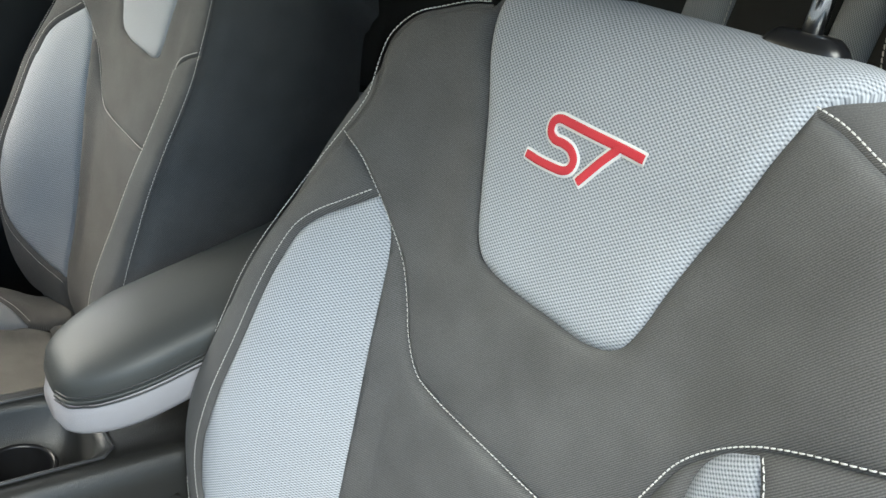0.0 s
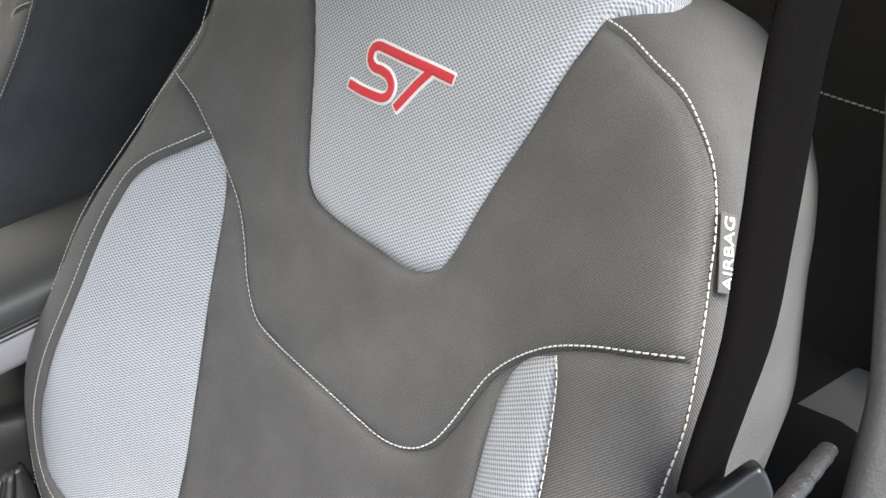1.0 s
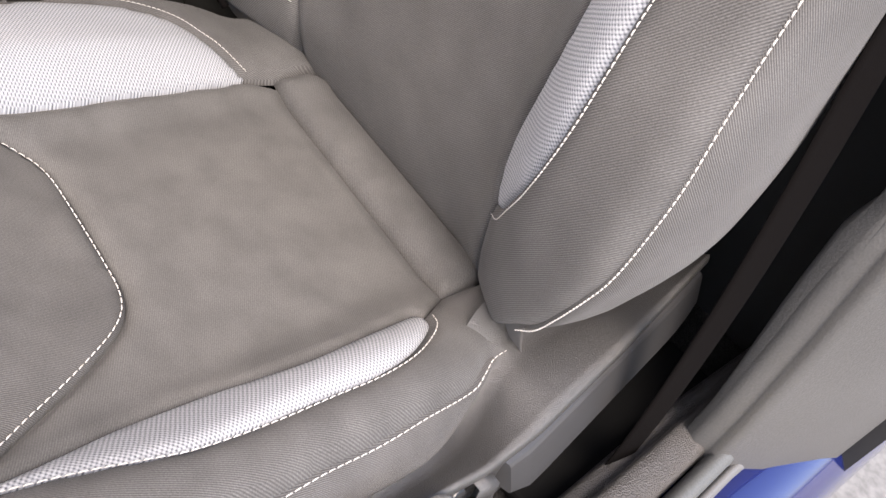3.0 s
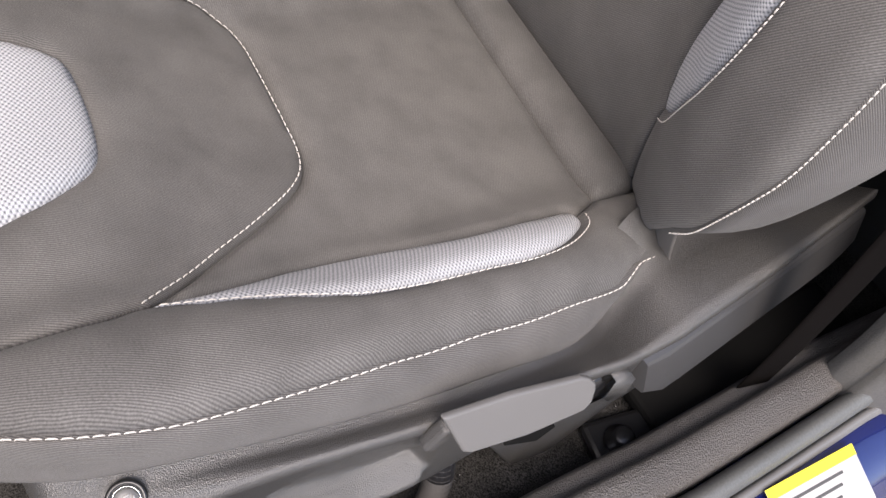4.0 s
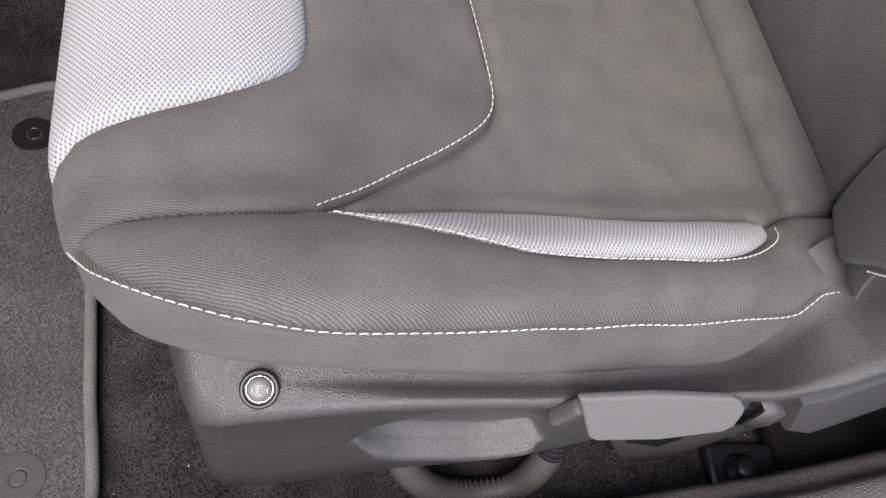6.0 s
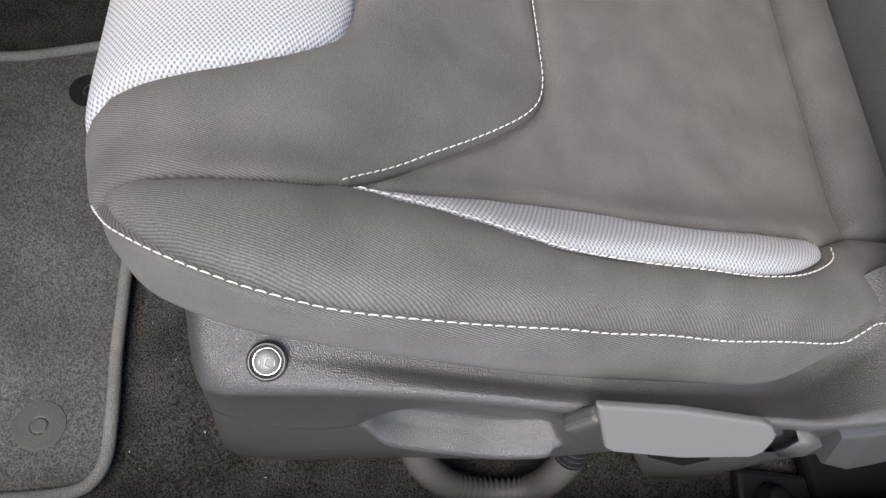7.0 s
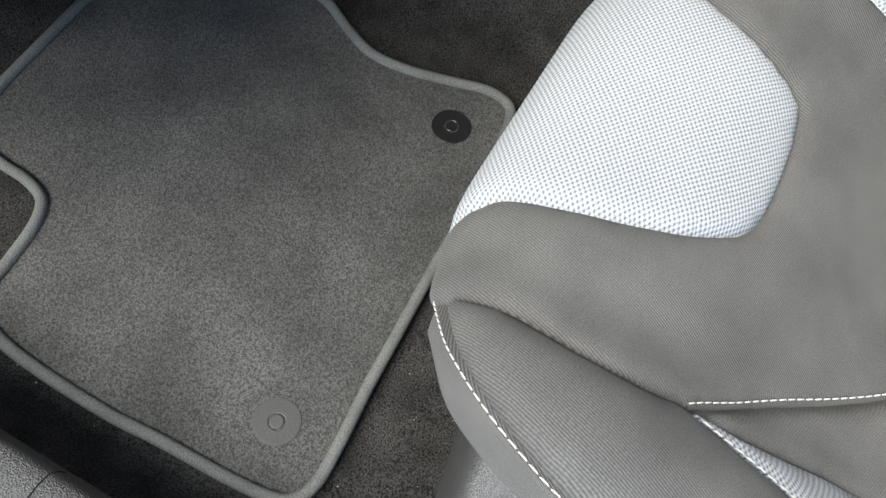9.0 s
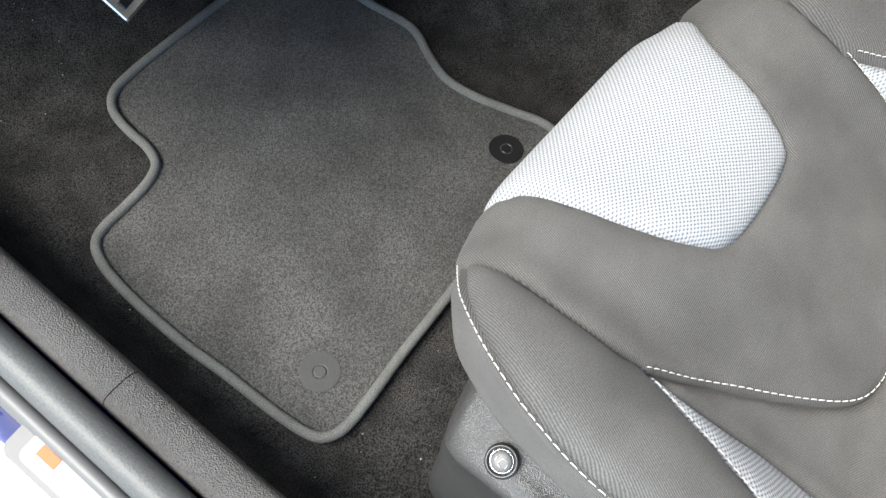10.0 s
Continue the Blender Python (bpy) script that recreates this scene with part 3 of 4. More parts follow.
def make_seat(name, label):
    seat = thing(name, label, "car seat", "front seats")
    A0, P0, PL0 = seam(SEAM_YOKE), seam(BACK_PIPE), seam(BACK_PIPE_L)
    A, P, PL = shifted(A0, -.0035), shifted(P0, -.0035), shifted(PL0, .0035)
    iL, iR = seam(INSERT_L), seam(INSERT_R)
    gli, glo, gri, gro = seam(GREY_L_IN), seam(GREY_L_OUT), seam(GREY_R_IN), seam(GREY_R_OUT)
    end_r, end_l = (.254, .623), (-.292, .626)
    # backrest
    back = part("backrest", mesh_of("backrest", *back_core(), TWILL_UP), seat, "reclined backrest in dark cloth")
    padded("upper_panel", BACK, A + along(P, end_r, (.105, .770)) + iR[::-1] + iL[::-1][1:] + along(PL, (-.153, .770), end_l), TWILL_UP, back, 0.004)
    padded("badge_panel", BACK, iL + iR[1:] + [(.107, .781), (.114, .790), (.121, .800), (.127, .813), (.130, .845), (.130, .886), (-.200, .886), (-.200, .850)], MESH, back, 0.004, label="light grey mesh upper insert")
    padded("lumbar_panel", BACK, along(A, (-.226, .581), (.162, .579)) + gri[1:] + [(.150, .120), (.150, .01), (-.180, .01)] + gli[::-1], TWILL_UP, back, 0.004)
    padded("bolster_insert", BACK, gli + glo[::-1][1:-1], MESH, back, 0.0015, label="light grey mesh bolster insert")
    padded("bolster_insert", BACK, gri + gro[::-1][1:-1], MESH, back, 0.0015, label="light grey mesh bolster insert")
    padded("bolster", BACK, along(A, (.162, .579), end_r) + along(P, end_r, (.244, .096)) + [(.215, .06), (.150, .03), (.150, .12)] + gro[::-1], TWILL_UP, back, 0.005)
    padded("bolster", BACK, along(PL, (-.304, .096), end_l) + along(A, end_l, (-.226, .581)) + glo + [(-.182, .03), (-.270, .06)], TWILL_UP, back, 0.005)
    _, rr = flank("side_panel", BACK, BACK_PIPE, 1, (-.012, .25, -.05), .080, TWILL_UP, back, .022, tuck=-.007, crown=.015, start=(.045, .235, .004), waist=.8, low=(-.025, .22, -.03), drop_low=.024)
    _, rl = flank("side_panel", BACK, BACK_PIPE_L, -1, (.075, .19, -.05), .02, TWILL_UP, back, .004, tuck=.007, start=(.02, .14, -.045))
    part("back_shell", loft("back_shell", [np.linspace(r0, r1, 9) for r0, r1 in zip(rl[:, -1], rr[:, -1])], PLASTIC), back, "hard plastic rear shell")
    for line in (A0, P0, PL0):
        stitching("stitching", BACK, line, back)
    stitching("stitching", BACK, gro, back, offset=.006, up=.0038)
    stitching("stitching", BACK, glo, back, offset=-.006, up=.0038)
    # cushion
    cush = part("cushion", mesh_of("cushion", *cushion_core(), TWILL), seat, "seat cushion in dark cloth with grey mesh inserts")
    C0, CL0, V0 = seam(SEAT_PIPE), seam(SEAT_PIPE_L), seam(SEAT_V)
    C, CL, V = shifted(C0, .004), shifted(CL0, -.003), shifted(V0, -.003)
    F, FL, ins = seam(SEAT_FRONT), seam(SEAT_FRONT_L), seam(SEAT_INSERT)
    si, so, li, lo = seam(SEAT_GREY_IN), seam(SEAT_GREY_OUT), seam(SEAT_GREY_L_IN), seam(SEAT_GREY_L_OUT)
    padded("front_insert", CUSHION, ins, MESH, cush, 0.004, label="light grey mesh front insert")
    padded("front_panel", CUSHION, F + V[1:] + FL[::-1] + [(-.125, .03)] + ins[::-1] + [(.175, .03), (.205, .08)], TWILL, cush, 0.004)
    padded("centre_panel", CUSHION, V[::-1] + si[1:] + [(.166, .640), (.157, CREASE)] + [(x, CREASE) for x in np.linspace(.15, -.15, 30)] + li[::-1], SUEDE, cush, 0.004, pinch=.009)
    padded("bolster_insert", CUSHION, si + so[::-1][1:-1], MESH, cush, 0.0015, label="light grey mesh bolster insert")
    padded("bolster_insert", CUSHION, li + lo[::-1][1:-1], MESH, cush, 0.0015, label="light grey mesh bolster insert")
    padded("bolster", CUSHION, F[::-1] + C[1:] + [(.235, .715), (.157, .715), (.157, CREASE), (.166, .640)] + so[::-1], TWILL, cush, 0.005, pinch=.0055)
    padded("bolster", CUSHION, FL + lo[1:] + [(-.157, CREASE), (-.157, .715), (-.235, .715)] + CL[::-1], TWILL, cush, 0.005)
    padded("rear_strip", CUSHION, [(x, CREASE) for x in np.linspace(-.157, .157, 30)] + [(x, TUCK) for x in np.linspace(.157, -.157, 30)], SUEDE, cush, 0.010, pinch=.008)
    part("side_panel", skirt_mesh(), cush)
    flank("side_panel", CUSHION, SEAT_PIPE_L, -1, (.004, 0, -.055), .012, TWILL_SKIRT, cush, .010, tuck=-.007, end=.3)
    for line in (C0, V0):
        stitching("stitching", CUSHION, line, cush, pitch=.0070, width=.00092, length=.0056, up=.0017)
    stitching("stitching", CUSHION, so, cush, pitch=.0066, length=.0053, width=.0009, offset=-.005, up=.0034)
    stitching("stitching", CUSHION, lo, cush, width=.0012, offset=.005, up=.0034)
    # red emblem edged in white, sewn on the upper insert
    for nm, hw, up, mt in (("emblem_border", .0057, .0048, WHITE), ("emblem", .0036, .0052, RED)):
        part(nm, ribbons(nm, BACK, (BADGE_S, BADGE_T), hw, up, mt), back, "red embroidered emblem" if nm == "emblem" else "white embroidered edge of the emblem")
    return seat, back, cush, rr


def ribbons(name, sheet, lines, half, up, mat):
    """Raised embroidered strokes with round ends along lines of (x, q)."""
    verts, faces = [], []
    for n, line in enumerate(lines):
        p = curve_through(line, .0012)
        t = np.gradient(p, axis=0)
        t /= np.linalg.norm(t, axis=1)[:, None]
        w = np.stack([-t[:, 1], t[:, 0]], 1)
        p = np.r_[[p[0] - t[0] * half * .7], p, [p[-1] + t[-1] * half * .7]]
        w, size = np.r_[w[:1], w, w[-1:]], np.r_[.92, np.ones(len(w)), .92]
        k = len(verts)
        for c, d in zip(p, w * size[:, None]):
            for f, h in ((-1, -.004), (-.94, 0), (-.45, .0002), (0, .0003), (.45, .0002), (.94, 0), (1, -.004)):
                g = c + f * half * d
                verts.append(sheet.at(g[0], g[1], up + h + .0002 * n))
        faces += [tuple(k + i for i in f) for f in grid_faces(len(p), 7)]
    return mesh_of(name, verts, faces, mat)


def back_core():
    """The dark foam body just under the panels."""
    xs, qs = np.linspace(-.36, .30, 45), np.linspace(.02, .87, 60)
    pts = np.array([[BACK.at(min(max(x, -.06 - 1.0 * width_at(q)), width_at(q)), q, -.008) for x in xs] for q in qs])
    return pts.reshape(-1, 3), grid_faces(60, 45)


def width_at(q):
    line = np.array(BACK_PIPE)[::-1]
    return float(np.interp(q, line[:, 1], line[:, 0]))


def cushion_core():
    xs, qs = np.linspace(-.20, .235, 40), np.linspace(.03, .73, 50)
    pts = np.array([[CUSHION.at(.02 + x * (.85 if q > .15 else .65), q, -.008) for x in xs] for q in qs])
    return pts.reshape(-1, 3), grid_faces(50, 40)


driver_seat, driver_back, driver_cushion, side_cloth = make_seat("car_seat", "dark cloth driver seat with grey mesh inserts and red emblem")
passenger = copy_thing(driver_seat, pose(-.84, -.03, 0))
tagged(passenger, "dark cloth passenger seat with light grey mesh inserts")


# airbag tag sewn into the side seam, headrest guides and posts
def text_mesh(name, words, size, thick, mat, place):
    cu = bpy.data.curves.new(name, "FONT")
    cu.body, cu.size, cu.extrude, cu.align_x, cu.align_y = words, size, thick, "CENTER", "CENTER"
    tmp = bpy.data.objects.new(name, cu)
    me = bpy.data.meshes.new_from_object(tmp)
    bpy.data.objects.remove(tmp)
    me.transform(place)
    me.materials.clear()
    me.materials.append(mat)
    me.name = name
    return me


def frame_of(origin, xdir, ydir):
    """A matrix whose x axis runs along xdir and whose y axis lies towards ydir."""
    x = Vector(xdir).normalized()
    z = x.cross(Vector(ydir)).normalized()
    y = z.cross(x)
    return Matrix.Translation(origin) @ Matrix((x, y, z)).transposed().to_4x4()


tag_row = side_cloth[int(np.argmin(np.abs(side_cloth[:, 1, 2] - .822)))]
tag_next = side_cloth[int(np.argmin(np.abs(side_cloth[:, 1, 2] - .852)))]
tag_up, tag_in = Vector(tag_next[1] - tag_row[1]), Vector(tag_row[1] - tag_row[2])
tag_out = tag_up.cross(tag_in).normalized()
TAG = frame_of(Vector(tag_row[1] * .82 + tag_row[2] * .18) + tag_out * .003, tag_up, tag_in)
tag = part("airbag_tag", box("airbag_tag", (.042, .013, .0012), material("tag_cloth", (.088, .084, .080), .85, grain=1500, bump=.5, vary=.1), .0004, 1, turn=None), driver_back, "small dark sewn-in airbag tag")
tag.data.transform(TAG)
part("tag_word", text_mesh("tag_word", "AIRBAG", .0112, .0004, WHITE, TAG @ pose(0, 0, .0008)), driver_back, "white AIRBAG lettering")


def guide(x):
    """One headrest guide: a rounded sleeve with its collar and a chrome post."""
    y0, z0 = .815, .930
    out = []
    for k in np.linspace(0, 1, 9):
        r = 1 - .35 * k ** 3
        ang = np.linspace(0, 2 * np.pi, 28, endpoint=False)
        sq = np.sign(np.cos(ang)) * np.abs(np.cos(ang)) ** .75, np.sign(np.sin(ang)) * np.abs(np.sin(ang)) ** .75
        out.append(np.stack([x + .031 * r * sq[0], y0 + .017 * r * sq[1], np.full(28, z0 + .018 * k)], 1))
    out += [np.tile(out[-1].mean(0), (28, 1))]
    g = part("headrest_guide", loft("headrest_guide", out, SMOOTH, wrap=True, uvs=False), driver_back, "glossy black headrest guide")
    rim = [(x + .033 * math.cos(a), y0 + .019 * math.sin(a), z0 + .002) for a in np.linspace(0, 2 * np.pi, 33)]
    part("collar", tube("collar", rim, .0022, PLASTIC, 6, False), g)
    part("post", tube("post", [(x, y0, z0 + .01), (x - .001, y0 + .008, z0 + .08), (x - .002, y0 + .02, z0 + .17)], .0072, CHROME, 14), g, "chrome headrest post")


guide(.058)
guide(-.122)

# ---- seat base: the grained side shield with levers, button, hose and rail ----
def face_x(y):
    return float(np.interp(y, [.128, .14, .155, .17, .20, .40, .54, .60, .70, .86], [.276, .292, .304, .309, .311, .313, .315, .309, .290, .254]))


BAND = spline([.128, .15, .17, .20, .236, .27, .32, .38, .45, .50, .56, .62, .72, .86], [.190, .204, .214, .224, .228, .228, .221, .211, .203, .201, .195, .198, .204, .212])
FOOT = [(.128, .12), (.14, .080), (.155, .050), (.20, .044), (.247, .056), (.29, .063), (.34, .064), (.40, .078), (.444, .108), (.452, .100), (.495, .018), (.53, .018), (.585, .078), (.65, .08), (.86, .05)]
GRIP_TOP = spline([.12, .249, .26, .287, .312, .335, .36, .39, .86], [.183, .163, .184, .202, .211, .211, .197, .174, .165])
GRIP_LOW = spline([.12, .249, .262, .28, .315, .35, .39, .86], [.138, .157, .143, .131, .119, .111, .118, .125])


def shield():
    """The side shield: a sloping grained band under the hem, a rounded edge, a steep face with a leaf-shaped finger grip."""
    rows = []
    for y in np.r_[np.linspace(.128, .18, 16), np.linspace(.185, .86, 140)]:
        y = float(y)
        fx, bz, lo = face_x(y), float(BAND(y)), float(np.interp(y, *zip(*FOOT)))
        hx, hz = hem_at(min(y, .645))
        rise = float(smooth(.535, .63, y))
        hx, hz = min(hx, fx - .010) - .012 * rise, hz + .016 * rise
        s = float(smooth(.246, .272, y) * (1 - smooth(.382, .392, y)))
        zt, zb = float(GRIP_TOP(y)), max(float(GRIP_LOW(y)), lo + .020)
        zt = min(zt, bz - .010)
        zb = min(zb, zt - .012)
        top, edge = np.array([hx + .003, hz - .003]), np.array([fx - .003, bz + .006])
        sec = [(hx - .030, hz + .014), (hx - .008, hz + .006), tuple(top)]
        sec += [tuple(top + (edge - top) * k + np.array([.0026, .0026]) * math.sin(math.pi * k)) for k in (.3, .6, .85)]
        sec += [tuple(edge), (fx - .0008, bz + .0015), (fx, bz - .003), (fx - .002, bz - .008)]
        sec += [(fx - .003, zt), (fx - .003 - .008 * s, zt * .65 + zb * .35), (fx - .004 - .015 * s, zt * .3 + zb * .7), (fx - .004 - .016 * s, zb + .008 + .002 * s),
                (fx - .004 - .006 * s, zb + .005 + .002 * s), (fx - .004 + .005 * s, zb + .003), (fx - .004 + .008 * s, zb - .001), (fx - .004 + .007 * s, zb - .007)]
        sec += [(fx - .005, lo * .5 + zb * .5 - .004), (fx - .005, lo + .006), (fx - .009, lo), (fx - .060, lo + .002)]
        turn = 1 - .62 * (1 - float(smooth(.128, .165, y))) ** 2
        rows.append([(fx - .11 + (x - fx + .11) * turn, y + .10 * max(0., .16 - y) * (z < .15), z) for x, z in sec])
    first = [(x - .10, y + .004, z) for x, y, z in rows[0]]
    return loft("side_shield", [first] + rows, PLASTIC)


base = part("side_shield", shield(), driver_seat, "black grained plastic seat side shield")


def ring_rows(profile, n=40):
    a = np.linspace(0, 2 * np.pi, n, endpoint=False)
    return [np.stack([r * np.cos(a), r * np.sin(a), np.full(n, h)], 1) for r, h in profile]


def put(me, m):
    me.transform(m)
    return me


# heated-seat button on the shield
BUT = frame_of((.2965, .193, .2372), (.05, 1, .0), (-.88, 0, .47)) @ Matrix.Diagonal((.58, .58, .8, 1))
button = part("button", put(loft("button", ring_rows([(.0118, -.003), (.0116, .0030), (.0106, .0042), (.006, .0046), (0.0001, .0047)]), GREYPL, wrap=True, uvs=False), BUT), base, "round heated-seat button")
part("bezel", put(loft("bezel", ring_rows([(.0196, -.003), (.0193, .0016), (.0182, .0034), (.0158, .0034), (.0140, .0022), (.0134, -.003)]), SMOOTH, wrap=True, uvs=False), BUT), button, "glossy black ring")
part("inner_ring", put(loft("inner_ring", ring_rows([(.0134, -.003), (.0133, .0018), (.0129, .0023), (.0122, .0020), (.0119, -.003)]), CHROME, wrap=True, uvs=False), BUT), button, "thin bright ring")
for k, pts in enumerate(([(-.002, -.004), (-.001, .004), (.004, .005)], [(-.002, -.004), (.003, -.005)], [(-.0065, -.003), (-.0065, .003)], [(.0075, -.003), (.0075, .003)])):
    p = [tuple(BUT @ Vector((x, y, .0050))) for x, y in pts]
    part("symbol", tube("symbol", p, .0005, PAPER, 5), button, "pale seat symbol")


def paddle(name, a, b, wide, tall, mat, parent, label, nose=.25):
    """A lever: a tapered rounded bar from a to b, wide outwards, tall downwards."""
    a, b, wide, tall = (np.array(v, float) for v in (a, b, wide, tall))
    rows = []
    for k in np.linspace(0, 1, 15):
        w = (1 - (1 - min(1, k / nose)) ** 2 * .25) * (1 - .18 * max(0, (k - .8) / .2) ** 2)
        c = a + (b - a) * k
        sec = [(0, 0), (.08, -.05), (.50, -.02), (.60, .03), (.66, .13), (.98, .84), (1, .94), (.92, 1), (.1, 1), (0, .9)]
        rows.append([c + wide * u * w + tall * v * w for u, v in sec])
    me = loft(name, rows, mat, wrap=True, caps=True, uvs=False)
    me.polygons.foreach_set("use_smooth", [False] * len(me.polygons))
    return part(name, me, parent, label)


LEVER = [(.3202, .3742, .2488), (.3196, .4266, .2419), (.3209, .4859, .2278), (.3221, .4938, .2229), (.3245, .5003, .2148), (.3265, .5014, .2089), (.3306, .5002, .1973), (.3328, .4932, .1919), (.3347, .4442, .1945), (.3342, .3975, .2041), (.3331, .3914, .2082)]
LEV = frame_of(LEVER[0], Vector(LEVER[4]) - Vector(LEVER[0]), Vector(LEVER[9]) - Vector(LEVER[0]))
flat = [LEV.inverted() @ Vector(p) for p in LEVER]
lever = part("height_lever", extrude_outline("height_lever", [(p.x, p.y) for p in flat], .006, GREYPL, LEV), base, "dark grey satin height lever")
bev = lever.modifiers.new("edge", "BEVEL")
bev.width, bev.segments, bev.limit_method = .0022, 3, "ANGLE"
part("lever_end", put(box("lever_end", (.014, .012, .030), PLASTIC, .004, 3), frame_of((.317, .380, .214), (0, .9, -.45), (1, 0, 0))), lever, "black end of the lever")
part("pivot", put(loft("pivot", ring_rows([(.012, -.02), (.012, .0), (.010, .002), (.0001, .002)]), SMOOTH, wrap=True, uvs=False), frame_of((.314, .520, .176), (0, 1, -.4), (-.2, .4, 1))), lever)
paddle("recline_lever", (.307, .563, .184), (.246, .86, .192), (.019, .012, -.006), (.004, .004, -.048), DISC, base, "dark grey recline lever", .1)
# black tube in place of the shadow line in the recess above the lever
part("recess_shade", tube("recess_shade", curve_through([(.3065, .560, .186), (.277, .715, .190), (.246, .86, .194)], .01), .0042, GAP, 8), base, "matt black tube standing in for the shaded gap above the lever")
part("rib", loft("rib", [[(x, y, z) for x, z in ((.300, z0 - .002), (.312, z0 + .003), (.320, z0 + .004), (.321, z0 - .02), (.314, z0 - .05), (.295, z0 - .055))] for y, z0 in ((.532, .184), (.538, .186), (.548, .182), (.556, .172))], PLASTIC), base)
part("slot", put(box("slot", (.004, .044, .024), GAP, .001), pose(.3125, .484, .112, -32, 0, 0)), base, "black slot under the lever")
part("slot", put(box("slot", (.004, .016, .022), GAP, .001), pose(.3125, .528, .176, -24, 0, 0)), base, "black slot beside the lever")
part("rail", put(box("rail", (.035, .52, .022), SMOOTH, .004), pose(.240, .50, .012, -1, 0, 0)), driver_seat, "black steel seat rail")
part("rail", put(box("rail", (.035, .52, .022), SMOOTH, .004), pose(-.175, .50, .012, -1, 0, 0)), driver_seat, "black steel seat rail")
part("seat_pan", put(box("seat_pan", (.40, .46, .05), SMOOTH, .012), pose(.04, .40, .13, -11, 0, 0)), driver_seat, "black seat pan")
part("pull_strap", tube("pull_strap", curve_through([(-.245, .605, .215), (-.255, .595, .235), (-.248, .590, .252), (-.235, .60, .242)], .003), .004, WEBBING, 6), driver_cushion, "short fabric loop")

# added black plate: darkens the floor where the seat and sill shade it
part("rail_shade", put(box("rail_shade", (.075, .30, .020), GAP, .006), pose(.292, .800, .004, 0, 0, 4)), driver_seat, "matt black plate standing in for shade between rail and sill")

# hose loop under the shield
hose = thing("cable_hose", "black corrugated cable hose looping under the seat", "cable")
loop = curve_through([(.265, .285, .11), (.290, .292, .075), (.306, .306, .045), (.316, .332, .018), (.319, .366, .008), (.318, .398, .020), (.309, .412, .06), (.290, .418, .105)], .0028)
part("hose", tube("hose", loop, .0085, CONDUIT, 14, ridged=.5), hose)
for k in (0, -14):
    part("end_sleeve", tube("end_sleeve", loop[k:k + 13] if k == 0 else loop[k:], .0125, SMOOTH, 14), hose, "smooth black end sleeve")

# floor bolt and strap loop behind the lever
bolt = thing("floor_bolt", "dusty black steel bolt on the seat rail foot", "bolt")
part("foot", put(box("foot", (.05, .075, .014), SMOOTH, .005), pose(.322, .622, -.002, 0, 0, -5)), bolt)
part("bolt_head", put(loft("bolt_head", ring_rows([(.016, 0), (.016, .005), (.011, .006), (.011, .014), (.008, .016), (.0001, .016)], 24), SMOOTH, wrap=True, uvs=False), pose(.324, .614, .006)), bolt)

# ---- setting ----
def slab(name, lo, hi, mat, label, category, bevel=0.0, kind="structure"):
    lo, hi = np.array(lo, float), np.array(hi, float)
    ob = new(name, box(name, tuple(hi - lo), mat, bevel, centre=tuple((lo + hi) / 2)))
    return tagged(ob, label, category, kind=kind)


def carpet(name, xs, ys, mat, label):
    """Moulded floor carpet with soft waves, rising to the bulkhead, the sill and the tunnel."""
    rows = []
    for y in ys:
        row = []
        for x in xs:
            z = -.012 + .004 * noise.noise((x * 9, y * 9, 3))
            z += .25 * float(smooth(-.36, -.95, y)) + .060 * float(smooth(sill_x(y) - .045, sill_x(y) + .005, x)) + .10 * float(smooth(-.20, -.30, x)) * (1 if y < .9 else 0)
            row.append((x, y, z))
        rows.append(row)
    return tagged(new(name, loft(name, rows, mat)), label, "floor", kind="structure")


def sill_x(y):
    return float(np.interp(y, [-1.3, -.2, .05, .45, .60, .70, .82, 1.0, 1.8], [.388, .389, .387, .367, .361, .352, .340, .334, .33]))


carpet("floor", np.linspace(-.36, .44, 94), np.linspace(-1.15, 1.2, 200), CARPET, "black moulded carpet on the car floor")
# out of view; added so the shield reflects it and light bounces up
slab("ground", (-30, -30, -.46), (30, 30, -.40), ASPHALT, "unseen grey pavement added outside the car to bounce light", "ground")
slab("floor_far", (-1.32, -1.2, -.05), (-.34, 1.7, -.012), CARPET, "black carpet on the passenger side", "floor")
# rear door, far rear and rear walls run full height to block light
slab("wall_door_rear", (.43, .98, -.05), (.47, 1.9, 1.17), DARKWALL, "opaque dark wall in place of the rear door and its tinted pane", "wall")
# added strip that widens the roof and shades the rear
slab("ceiling_rear", (.302, .90, 1.17), (.43, 1.9, 1.20), HEADLINER, "pale roof strip added above the rear door to keep light out", "ceiling")
# unseen roof, longer than the real one to cut light from the front
slab("ceiling", (-1.32, -.95, 1.20), (.30, 1.9, 1.23), HEADLINER, "pale cloth headliner, carried forward over the windscreen to block light", "ceiling")
slab("wall_far", (-1.36, -1.2, -.05), (-1.32, .45, .66), PLASTIC, "dark trim of the far door", "wall")
slab("wall_far_rear", (-1.36, .45, -.05), (-1.32, 1.9, 1.20), DARKWALL, "opaque dark wall in place of the far rear door and its tinted pane", "wall")
slab("wall_front", (-1.32, -1.24, -.05), (.5, -1.20, .75), CARPET, "dark bulkhead behind the pedals", "wall")
# plain closing wall, out of view; its rear end limits sun in the footwell
slab("wall_near", (.44, -1.24, -.05), (.48, -.58, .95), PLASTIC, "plain unseen wall in place of the front pillar and door hinge side", "wall")
slab("wall_rear", (-1.32, 1.66, -.05), (.43, 1.70, 1.20), DARKWALL, "dark wall behind the rear bench", "wall")
